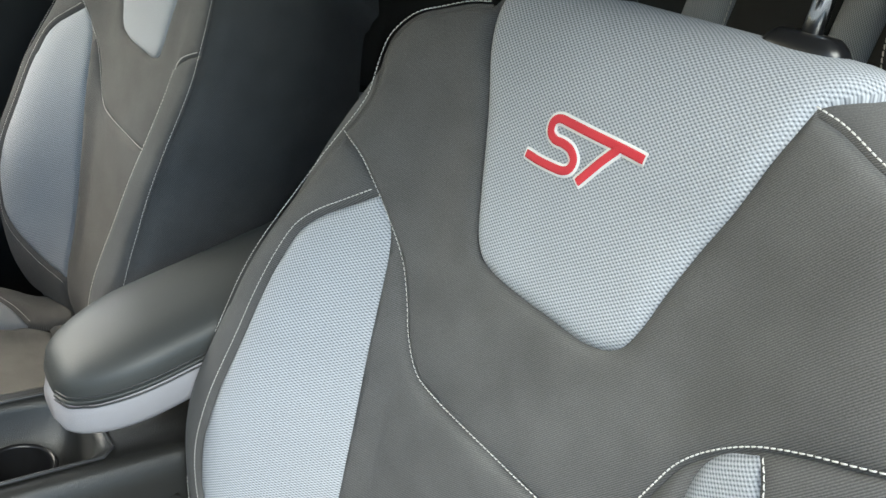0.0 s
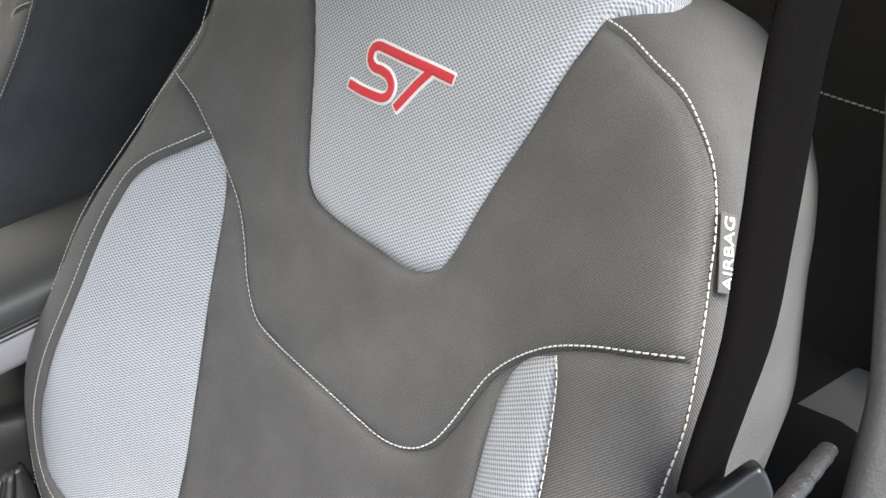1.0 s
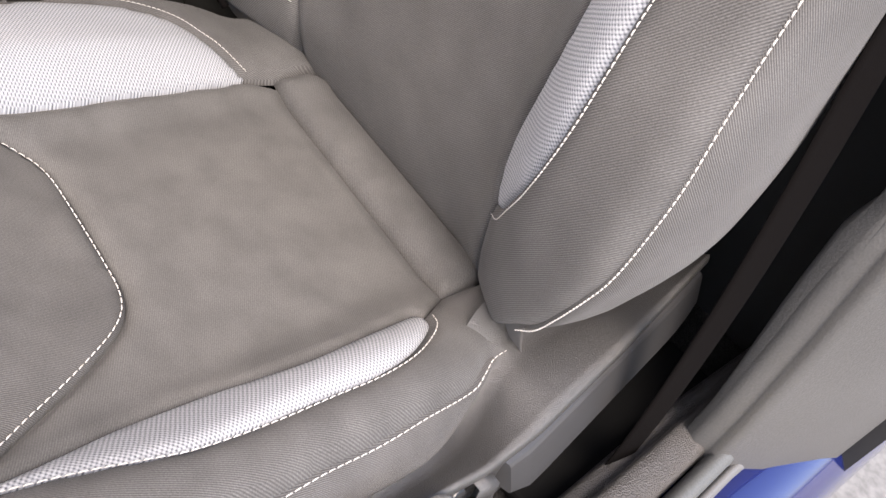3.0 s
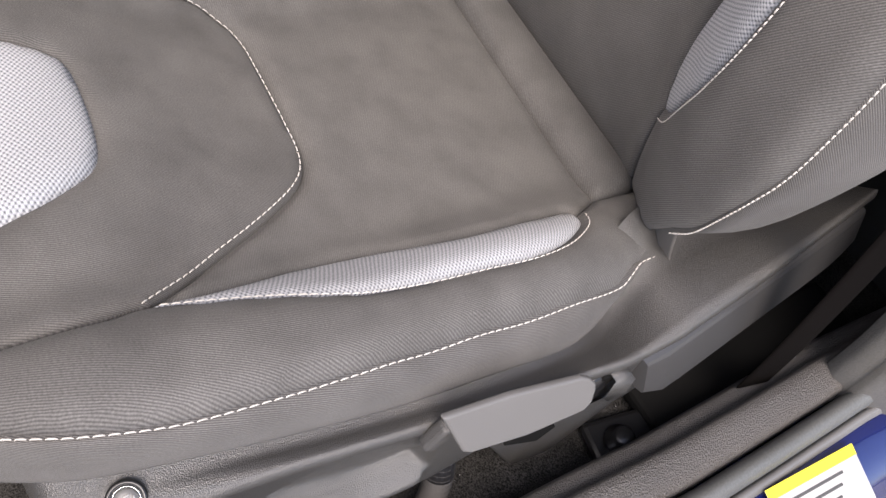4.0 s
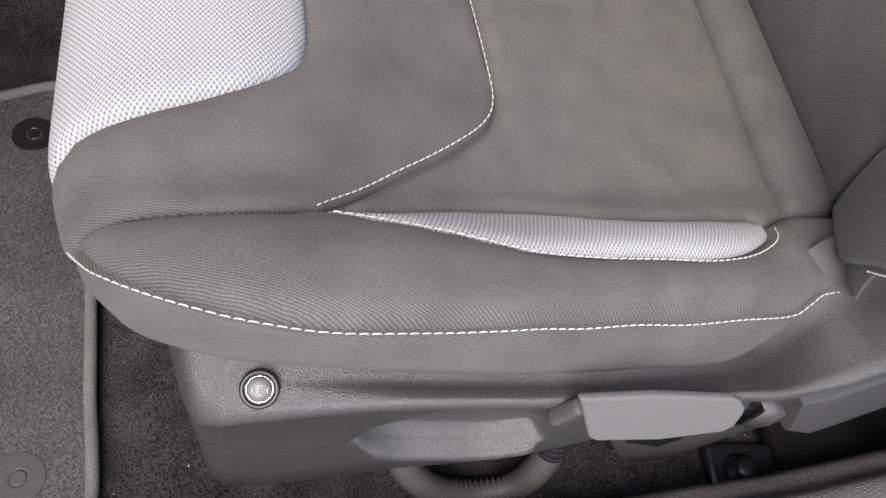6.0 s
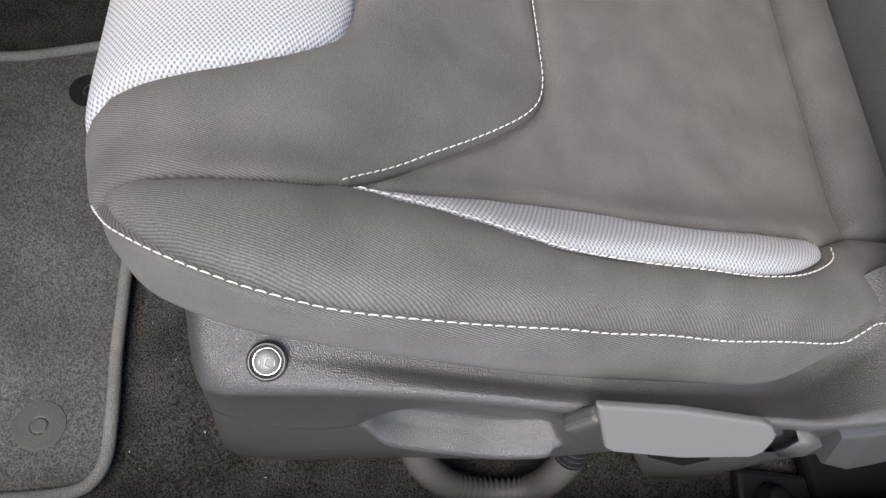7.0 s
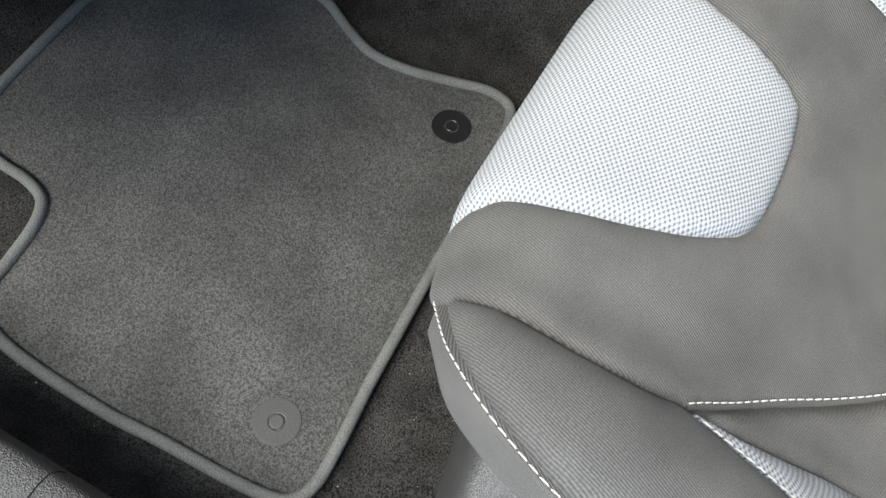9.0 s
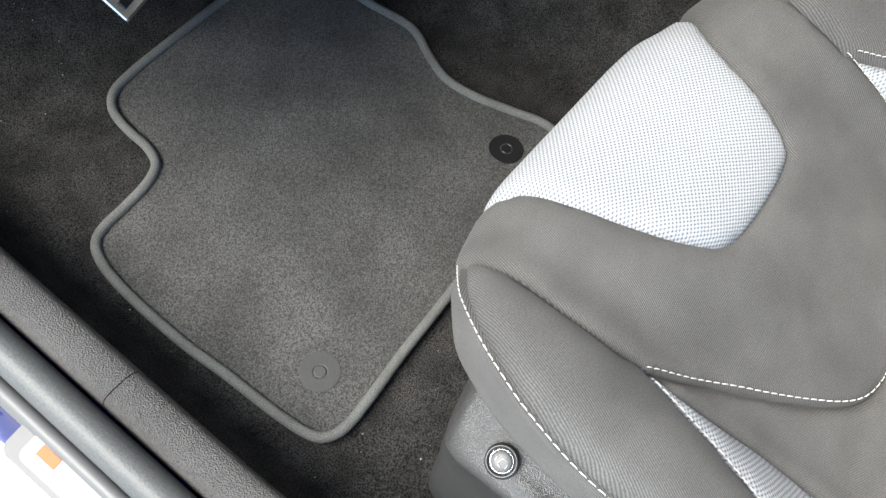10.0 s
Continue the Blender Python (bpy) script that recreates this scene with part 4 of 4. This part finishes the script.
# out of view; sized to keep light off the footwell
slab("dashboard", (-1.32, -1.15, .34), (.40, -.24, .74), PLASTIC, "unseen black block in the dashboard's place, shading the footwell", "dashboard", .05)

# sill: grained trim, shadow gap, rubber seal, bright flange, painted step
def strip(name, prof, mat, y0, y1, label, category, n=70):
    rows = [[(sill_x(y) + (x if x < .037 else .037 + (x - .037) * (1 - .34 * float(smooth(.05, .6, y)))), y, z) for x, z in prof] for y in np.linspace(y0, y1, n)]
    return tagged(new(name, loft(name, rows, mat)), label, category, kind="structure")


TRIM = [(-.006, .020), (-.003, .078), (.000, .090), (.004, .095), (.012, .0975), (.026, .0975), (.033, .095), (.036, .089), (.037, .072)]
strip("trim_front", TRIM, TRIMPL, -1.2, -.0805, "black grained sill trim", "sill trim", 40)
rows = []
for y in np.linspace(-.0795, 1.7, 90):
    w = float(smooth(.10, .55, y))
    rows.append([(sill_x(y) + x, y, z) for x, z in [(-.006 - .020 * w, .02 - .02 * w), (-.005 - .019 * w, .05), (-.004 - .014 * w, .066), (-.003 - .006 * w, .072 - .003 * w), (-.002 - .001 * w, .080 - .014 * w)] + TRIM[2:]])
tagged(new("trim_rear", loft("trim_rear", rows, TRIMPL)), "black grained sill trim", "sill trim", kind="structure")
strip("seal", [(.039, .060), (.040, .086), (.045, .099), (.054, .104), (.063, .102), (.069, .095), (.071, .084), (.071, .060)], RUBBER, -1.2, 1.7, "grey rubber door seal", "door seal")
strip("flange", [(.070, .072), (.073, .080), (.078, .083), (.083, .080), (.087, .074)], GREYPL, -1.2, 1.7, "pale metal sill flange", "sill flange")
strip("sill", [(-.02, -.03), (.04, .060), (.070, .068), (.088, .072), (.112, .070), (.150, .058), (.185, .035), (.205, -.02), (.21, -.12)], PAINT, -1.3, 1.8, "blue painted door sill", "door sill")

# ---- floor mat ----
FIXING = material("dark_grey_mat_plastic", (0.046, 0.046, 0.045), 0.5, grain=700, bump=0.3, vary=0.12, stain=30)
MATLINE = [(.320, .046), (.326, .012), (.330, -.060), (.334, -.110), (.333, -.190), (.327, -.230), (.317, -.250), (.300, -.258), (.270, -.261), (.234, -.267), (.214, -.278), (.206, -.300), (.204, -.335), (.197, -.364), (.181, -.381), (.150, -.388), (.090, -.392), (.0, -.396),
           (-.105, -.396), (-.118, -.36), (-.117, -.275), (-.123, -.205), (-.104, -.162), (-.091, -.125), (-.094, -.085), (-.107, -.040), (-.119, .0), (-.113, .026), (-.083, .036), (-.017, .043), (.048, .047), (.111, .050), (.160, .053), (.211, .056), (.262, .061), (.296, .062), (.312, .056)]
mline = curve_through(MATLINE, .006, closed=True)
floor_mat = thing("floor_mat", "dark grey carpet floor mat with grey piped edge", "floor mat")
part("mat_carpet", extrude_outline("mat_carpet", mline, .009, MAT, pose(0, 0, -.010)), floor_mat)
ml = np.c_[mline, np.zeros(len(mline))]
if np.linalg.norm(ml[0] - ml[-1]) < 1e-4:
    ml = ml[:-1]
mt = np.roll(ml, -1, axis=0) - np.roll(ml, 1, axis=0)
mt /= np.linalg.norm(mt, axis=1)[:, None]
ma = np.stack([mt[:, 1], -mt[:, 0], mt[:, 2]], 1)
rows = [p + .0054 * (math.cos(a) * d + math.sin(a) * np.array([0, 0, 1.0])) for a in np.linspace(0, 2 * math.pi, 12, endpoint=False) for p, d in ((ml, ma),)]
rows.append(rows[0])
part("edging", loft("edging", rows, EDGING, wrap=True, uvs=False), floor_mat, "grey woven binding")
# same fixing twice; the far one is black in place of its shade
for x, y, fm in ((.271, .008, FIXING), (-.060, -.013, SMOOTH)):
    fx = part("fixing", put(loft("fixing", ring_rows([(.0200, -.001), (.0199, .0003), (.0194, .0006), (.0190, .0002), (.0186, .0004), (.0180, .0004), (.0079, .0004), (.0073, .0004), (.0068, -.0012), (.0062, -.0012), (.0058, .0006), (.0054, .0008), (.0048, .0008), (.0001, .0008)]), fm, wrap=True, uvs=False), pose(x, y, -.0008)), floor_mat, "flat round dark grey mat fixing")

# ---- centre console, armrest, gaiter ----
console = thing("centre_console", "black plastic centre console with a cup tray", "console")
def tray_shell():
    out = []
    ox, oy = (-.545, -.350), (-.60, .95)
    for z, x0, x1, y0, y1 in ((-.01, ox[0], ox[1], *oy), (.35, ox[0], ox[1], *oy), (.378, ox[0] + .006, ox[1] - .006, *oy), (.382, ox[0] + .014, ox[1] - .014, *oy),
                              (.382, -.515, -.378, .20, .512), (.372, -.507, -.386, .21, .502), (.27, -.500, -.394, .22, .492), (.27, -.45, -.44, .33, .39)):
        ring = []
        for k in range(48):
            a = 2 * math.pi * k / 48
            c, s = math.cos(a), math.sin(a)
            ring.append(((x0 + x1) / 2 + (x1 - x0) / 2 * math.copysign(abs(c) ** .35, c), (y0 + y1) / 2 + (y1 - y0) / 2 * math.copysign(abs(s) ** .35, s), z))
        out.append(ring)
    return loft("body", out, LEATHER, wrap=True, uvs=False)


part("body", tray_shell(), console)
part("cup", put(loft("cup", ring_rows([(.040, 0), (.040, .07), (.036, .075), (.034, .07), (.034, .0)], 32), SMOOTH, wrap=True, uvs=False), pose(-.446, .43, .272)), console, "round cup holder")
part("tray_edge", tube("tray_edge", [(-.515, .18, .384), (-.515, .498, .384), (-.503, .513, .384), (-.390, .513, .384), (-.378, .500, .384), (-.378, .18, .384)], .0022, DISC, 8), console, "satin tray edge")

armrest = thing("armrest", "padded black vinyl armrest with stitched side seam", "armrest")
def arm(drop, tall, wide, power):
    """A cushioned bar with a rounded front end, rising to the rear."""
    rows = []
    for k in np.r_[np.linspace(0, .24, 16) ** 1.0, np.linspace(.27, 1, 16)]:
        f = math.sqrt(max(0, 1 - max(0, 1 - k / .24) ** 2))
        hw, hh = wide * (.30 + .70 * f), tall * (.25 + .75 * f)
        a = np.linspace(0, 2 * np.pi, 36, endpoint=False)
        c, d = np.cos(a), np.sin(a)
        rows.append(np.stack([-.432 + hw * np.sign(c) * np.abs(c) ** power, np.full(36, .460 + .42 * k), .462 - drop + .145 * k + hh * np.sign(d) * np.abs(d) ** power], 1))
    return rows


pad_rows, band_rows = arm(0, .038, .078, .72), arm(.032, .036, .0800, .60)
part("pad", loft("pad", pad_rows, VINYL, wrap=True, caps=True, uvs=False), armrest)
part("lower_band", loft("lower_band", band_rows, LILAC, wrap=True, caps=True, uvs=False), armrest, "grey side band of the armrest")
for lift, rad, mt in ((.002, .0020, VINYL), (-.0045, .0011, DISC), (.0075, .0009, DISC)):
    line = []
    for r, q in zip(pad_rows, band_rows):
        both = np.r_[r, q]
        z = (r[:, 2].mean() - .009) + lift
        near = both[(np.abs(both[:, 2] - z) < .009) & (both[:, 0] > -.434)]
        if len(near):
            line.append((near[:, 0].max() + .0004, r[0, 1], z))
    part("seam", tube("seam", curve_through(line, .004), rad, mt, 6), armrest, "piped seam")

gaiter = thing("handbrake_gaiter", "folded black leather handbrake gaiter", "gaiter")
rows = []
for k in np.linspace(0, 1, 34):
    a = np.linspace(0, 2 * np.pi, 120, endpoint=False)
    fold = np.abs(np.sin(4 * a + .9 * np.sin(2 * a + 1) + .7 * math.sin(3.5 * k))) ** .8
    r = (.047 - .033 * k ** .8 + .010 * math.sin(math.pi * k)) * (.74 + (.50 - .22 * k) * fold + .05 * np.sin(3 * a + 5 * k))
    c = np.array([-.338 - .012 * k, .522 + .032 * k, .165 + .160 * k])
    rows.append(c + np.stack([r * np.cos(a) * (1 + .1 * k), r * np.sin(a) * 1.3, .35 * r * np.sin(a) + .006 * (1 - k) * np.sin(5 * a)], 1))
part("leather", loft("leather", rows, LEATHER, wrap=True, caps=True, uvs=False), gaiter)
part("seam", tube("seam", curve_through([(-.348, .585, .30), (-.344, .582, .26), (-.340, .570, .21), (-.335, .552, .165)], .004), .0011, GREYPL, 6), gaiter, "pale edge beside the gaiter")

# ---- pedal ----
pedal = thing("foot_pedal", "bright metal foot pedal with dark rubber ribs", "pedal")
PED = pose(.118, -.430, .090, 40, 0, 196)
part("plate", put(box("plate", (.052, .085, .008), CHROME, .0035, 3), PED), pedal, "brushed metal pedal plate")
for k in range(4):
    part("rubber_rib", put(box("rubber_rib", (.034, .010, .004), SMOOTH, .0012), PED @ pose(0, -.027 + .018 * k, .005)), pedal)
part("arm", tube("arm", curve_through([(.110, -.462, .090), (.110, -.53, .13), (.108, -.58, .25), (.106, -.60, .42)], .01), .007, SMOOTH, 8), pedal)

# ---- seat belt and pillar ----
belt = thing("seat_belt", "black seat belt hanging beside the pillar", "seat belt")
way = curve_through([(.262, .66, 1.10), (.283, .615, .952), (.292, .628, .87), (.296, .640, .82), (.293, .655, .765), (.289, .674, .725), (.291, .700, .680), (.299, .718, .600), (.308, .722, .50), (.318, .722, .42), (.329, .724, .30), (.336, .73, .15), (.336, .74, .0)], .012)
side = np.array([.165, .985, .03])
rows = [[p - side * .018, p - side * .010 + np.array([.0006, -.0006, 0]), p + side * .010 + np.array([.0006, -.0006, 0]), p + side * .018, p + side * .018 + np.array([-.001, .001, 0]), p - side * .018 + np.array([-.001, .001, 0])] for p in way]
part("webbing", loft("webbing", rows, WEBBING, wrap=True), belt)


def plate(name, outline, z0, z1, mat, parent, label="", bevel=.003):
    """A rounded plate with an outline in the tongue's own plane, between two heights over it."""
    ob = part(name, extrude_outline(name, curve_through(outline, .0018, closed=True), z1 - z0, mat, TONGUE @ pose(0, 0, z0)), parent, label)
    ob.data.polygons.foreach_set("use_smooth", [True] * len(ob.data.polygons))
    edge = ob.modifiers.new("edge", "BEVEL")
    edge.width, edge.segments, edge.limit_method, edge.angle_limit = bevel, 4, "ANGLE", radians(50)
    ob.modifiers.new("shade", "WEIGHTED_NORMAL")
    return ob


TONGUE = frame_of((.303, .655, .712), (.7665, .6422, 0), (-.161, .192, .968))
tongue = plate("tongue", [(-.0075, .0133), (-.0048, .0169), (.0056, .0283), (.0165, .041), (.020, .0402), (.0239, .0358), (.0274, .0296), (.0268, .0264), (.0236, .0223), (.016, .0092), (.008, -.0036), (.0021, -.0056)], -.011, .001, SMOOTH, belt, "glossy black belt tongue", .0040)
plate("tongue_head", [(-.0175, .0111), (-.0143, .0165), (-.0104, .0196), (-.007, .0185), (-.0021, .0082), (.001, -.0015), (.0012, -.0121), (-.0048, -.0166), (-.0112, -.0194), (-.0155, -.0185), (-.0169, -.0142), (-.0186, -.0011)], -.009, .0045, SMOOTH, tongue, "", .0032)
plate("tongue_pad", [(-.0171, .0064), (-.0141, .0070), (-.0109, .0063), (-.0063, .0016), (-.0044, -.0034), (-.0038, -.0084), (-.0073, -.0128), (-.0111, -.0139), (-.0149, -.0140), (-.0164, -.0049)], .003, .0053, GREYBLACK, tongue, "matt dark inset pad", .0006)
part("grip_ridge", put(tube("grip_ridge", curve_through([(-.0112, .0150, .0035), (-.0096, .0142, .0046), (-.0056, .0091, .0050), (-.0026, .0039, .0042)], .001), .0018, SMOOTH, 10), TONGUE), tongue, "raised glossy grip ridge")
part("rubber_loop", put(tube("rubber_loop", curve_through([(-.0031, -.0150, -.002), (-.0012, -.0252, -.001), (.0014, -.0277, -.001), (.0047, -.0269, -.001), (.0060, -.0236, -.001), (.0034, -.0140, -.002)], .0015), .0011, DISC, 8), TONGUE), tongue, "small dark loop")
roll = curve_through([(.311, .706, .690), (.311, .735, .697), (.310, .765, .706), (.309, .795, .714)], .004)
rows = []
for k, c in enumerate(roll):
    a = np.linspace(0, 2 * np.pi, 22, endpoint=False)
    r = .0088 - .0022 * k / len(roll) + .0004 * math.sin(k * 1.9)
    rows.append(c + r * (np.cos(a)[:, None] * np.array([.75, -.18, .55]) + np.sin(a)[:, None] * np.array([-.40, -.30, .66])))
rows = [roll[4] + (rows[4] - roll[4]) * .75, roll[0] + (rows[0] - roll[0]) * .86] + rows
part("rolled_webbing", loft("rolled_webbing", rows, SHINYWEB, wrap=True, uvs=False), belt, "shiny rolled edge of the webbing")


def pillar_rows():
    rows = []
    for z in np.linspace(.05, 1.12, 54):
        ex = float(np.interp(z, [.05, .146, .26, .371, .516, .645, .748, .951, 1.12], [.350, .350, .346, .340, .337, .327, .309, .240, .180]))
        ey = .80 + .02 * float(smooth(.3, .9, z))
        rows.append([(ex + .105, ey + .17, z), (ex + .070, ey + .06, z), (ex + .044, ey + .012, z), (ex + .036, ey - .001, z), (ex + .030, ey + .004, z), (ex + .027, ey + .002, z), (ex + .016, ey - .006, z), (ex + .005, ey - .003, z), (ex, ey + .008, z), (ex - .002, ey + .06, z), (ex, ey + .17, z), (ex + .02, ey + .19, z)])
    return rows


tagged(new("pillar", loft("pillar", pillar_rows(), PILLAR)), "dark grey plastic door pillar trim", "pillar", kind="structure")

foot = []
for z in np.linspace(.10, .47, 30):
    ex = float(np.interp(z, [.05, .146, .26, .371, .516], [.350, .350, .346, .340, .337])) + .004
    b = .012 * float(smooth(.43, .36, z)) * (1 - .65 * float(smooth(.31, .14, z)))
    foot.append([(ex + .014, .796, z), (ex - .35 * b, .7945 + .002, z), (ex - .75 * b, .800, z), (ex - b, .812, z), (ex - b - .001, .86, z), (ex, .97, z)])
tagged(new("pillar_foot", loft("pillar_foot", foot, PILLAR)), "rounded dark grey trim at the foot of the pillar", "pillar", kind="structure")

# ---- rear bench ----
bench = thing("rear_bench", "dark rear bench with pale vertical cloth bands", "bench seat")
def pad(x0, x1, y0, y1, z0, z1, lean, mat, nm, label=""):
    rows = []
    for k in np.linspace(0, 1, 14):
        z = z0 + (z1 - z0) * k
        rows.append([(x0 + (x1 - x0) * u, y0 + lean * k - .018 * math.sin(math.pi * u) ** .5 - .02 * math.sin(math.pi * min(1, k * 1.05)), z) for u in np.linspace(0, 1, 9)] + [(x1, y1 + lean * k, z), (x0, y1 + lean * k, z)])
    return part(nm, loft(nm, rows, mat, wrap=True, caps=True), bench, label)


BENCH = material("black_bench_cloth", (0.022, 0.022, 0.022), 0.9, grain=900, bump=0.5, vary=0.2)
edges = [(-1.25, -.436, BENCH), (-.436, -.355, MESH), (-.355, -.205, BENCH), (-.205, -.142, MESH), (-.142, .36, BENCH)]
for x0, x1, mt in edges:
    pad(x0, x1, 1.32, 1.48, .42, 1.02, .06, mt, "back_pad", "pale grey cloth band" if mt is MESH else "")
for x0, x1, mt in ((-1.25, -1.14, BENCH), (-1.14, -.80, MESH), (-.80, .205, BENCH), (.205, .29, MESH), (.29, .36, BENCH)):
    rows = [[(x0, y, z), ((x0 + x1) / 2, y, z + .006), (x1, y, z)] for y, z in ((1.05, -.03), (1.03, .30), (1.02, .50), (1.045, .556), (1.12, .572), (1.28, .566), (1.36, .55))]
    part("seat_pad", loft("seat_pad", rows[4:], mt), bench, "pale grey cloth band" if mt is MESH else "")
    part("seat_front", loft("seat_front", rows[:5], BENCH), bench)
st = curve_through([(-.120, 1.325, .96), (-.105, 1.318, .89), (-.076, 1.315, .853), (.026, 1.315, .845), (.20, 1.32, .84)], .003)
part("stitching", stitch_mesh("stitching", st, np.tile([0, -1.0, .2], (len(st), 1)), .008, .0065, .002, .1), bench)
for xx in (-.348, -.212):
    st = curve_through([(xx, 1.325, .76), (xx, 1.335, .86), (xx, 1.345, .97)], .003)
    part("stitching", stitch_mesh("stitching", st, np.tile([0, -1.0, .2], (len(st), 1)), .008, .0065, .002, .1), bench)

# ---- labels on the sill ----
lab = thing("warning_label", "white and yellow sticker on the blue sill", "sticker")
LAB = frame_of((.449, .725, .0725), (-.03, 1, 0), (-1, -.03, .35))
part("sheet", put(box("sheet", (.11, .055, .0006), PAPER, 0), LAB), lab)
part("yellow_band", put(box("yellow_band", (.11, .010, .0006), YELLOW, 0), LAB @ pose(0, .0225, .0005)), lab, "yellow band")
for k in range(4):
    part("print_line", put(box("print_line", (.08 - .012 * k, .0026, .0004), INK, 0), LAB @ pose(-.008, .010 - .009 * k, .0006)), lab)


def sticker_line(x0, x1, y0, y1, cut):
    """A plate outline with its first end's corners cut off."""
    return [(x0 + cut, y0), (x1, y0), (x1, y1), (x0 + cut, y1), (x0 + cut * .3, y1 - cut * .3), (x0, y1 - cut), (x0, y0 + cut), (x0 + cut * .3, y0 + cut * .3)]


lab2 = thing("sill_label", "white sticker with an orange mark on a grey sill plate", "sticker")
LB2 = frame_of((.480, -.060, .0742), (-.02, 1, 0), (-1, -.02, .15))
part("plate", extrude_outline("plate", sticker_line(-.060, .085, -.017, .016, .008), .0008, GREYPL, LB2), lab2, "grey plate under the sticker")
part("sheet", extrude_outline("sheet", sticker_line(-.045, .080, -.012, .013, .006), .0006, PAPER, LB2 @ pose(0, 0, .0012)), lab2)
part("orange_mark", put(box("orange_mark", (.020, .009, .0006), material("orange_print", (.50, .075, .008), .5), 0), LB2 @ pose(-.024, .003, .0021)), lab2, "orange mark")

# ---- lint on the carpet ----
def lint(count=220):
    rng = random.Random(5)
    verts, faces = [], []
    while len(verts) < 4 * count:
        x, y = rng.uniform(.17, .35), rng.uniform(-.62, .78)
        if y < .07 and x < .335 and y > -.41:
            continue
        z = -.009 + .004 * noise.noise((x * 9, y * 9, 3)) + .25 * float(smooth(-.36, -.95, y)) + .060 * float(smooth(sill_x(y) - .045, sill_x(y) + .005, x))
        r, a = rng.choice((.0003, .0004, .0005, .0007)), rng.uniform(0, 6.3)
        k = len(verts)
        for j in range(4):
            f = r * (1 if j % 2 else rng.uniform(.5, 1.6))
            verts.append((x + f * math.cos(a + j * 1.57), y + f * math.sin(a + j * 1.57), z + rng.uniform(.001, .003)))
        faces.append((k, k + 1, k + 2, k + 3))
    return mesh_of("lint", verts, faces, LILAC)


tagged(new("lint", lint()), "pale dust and lint specks on the black carpet", "lint", kind="stuff")
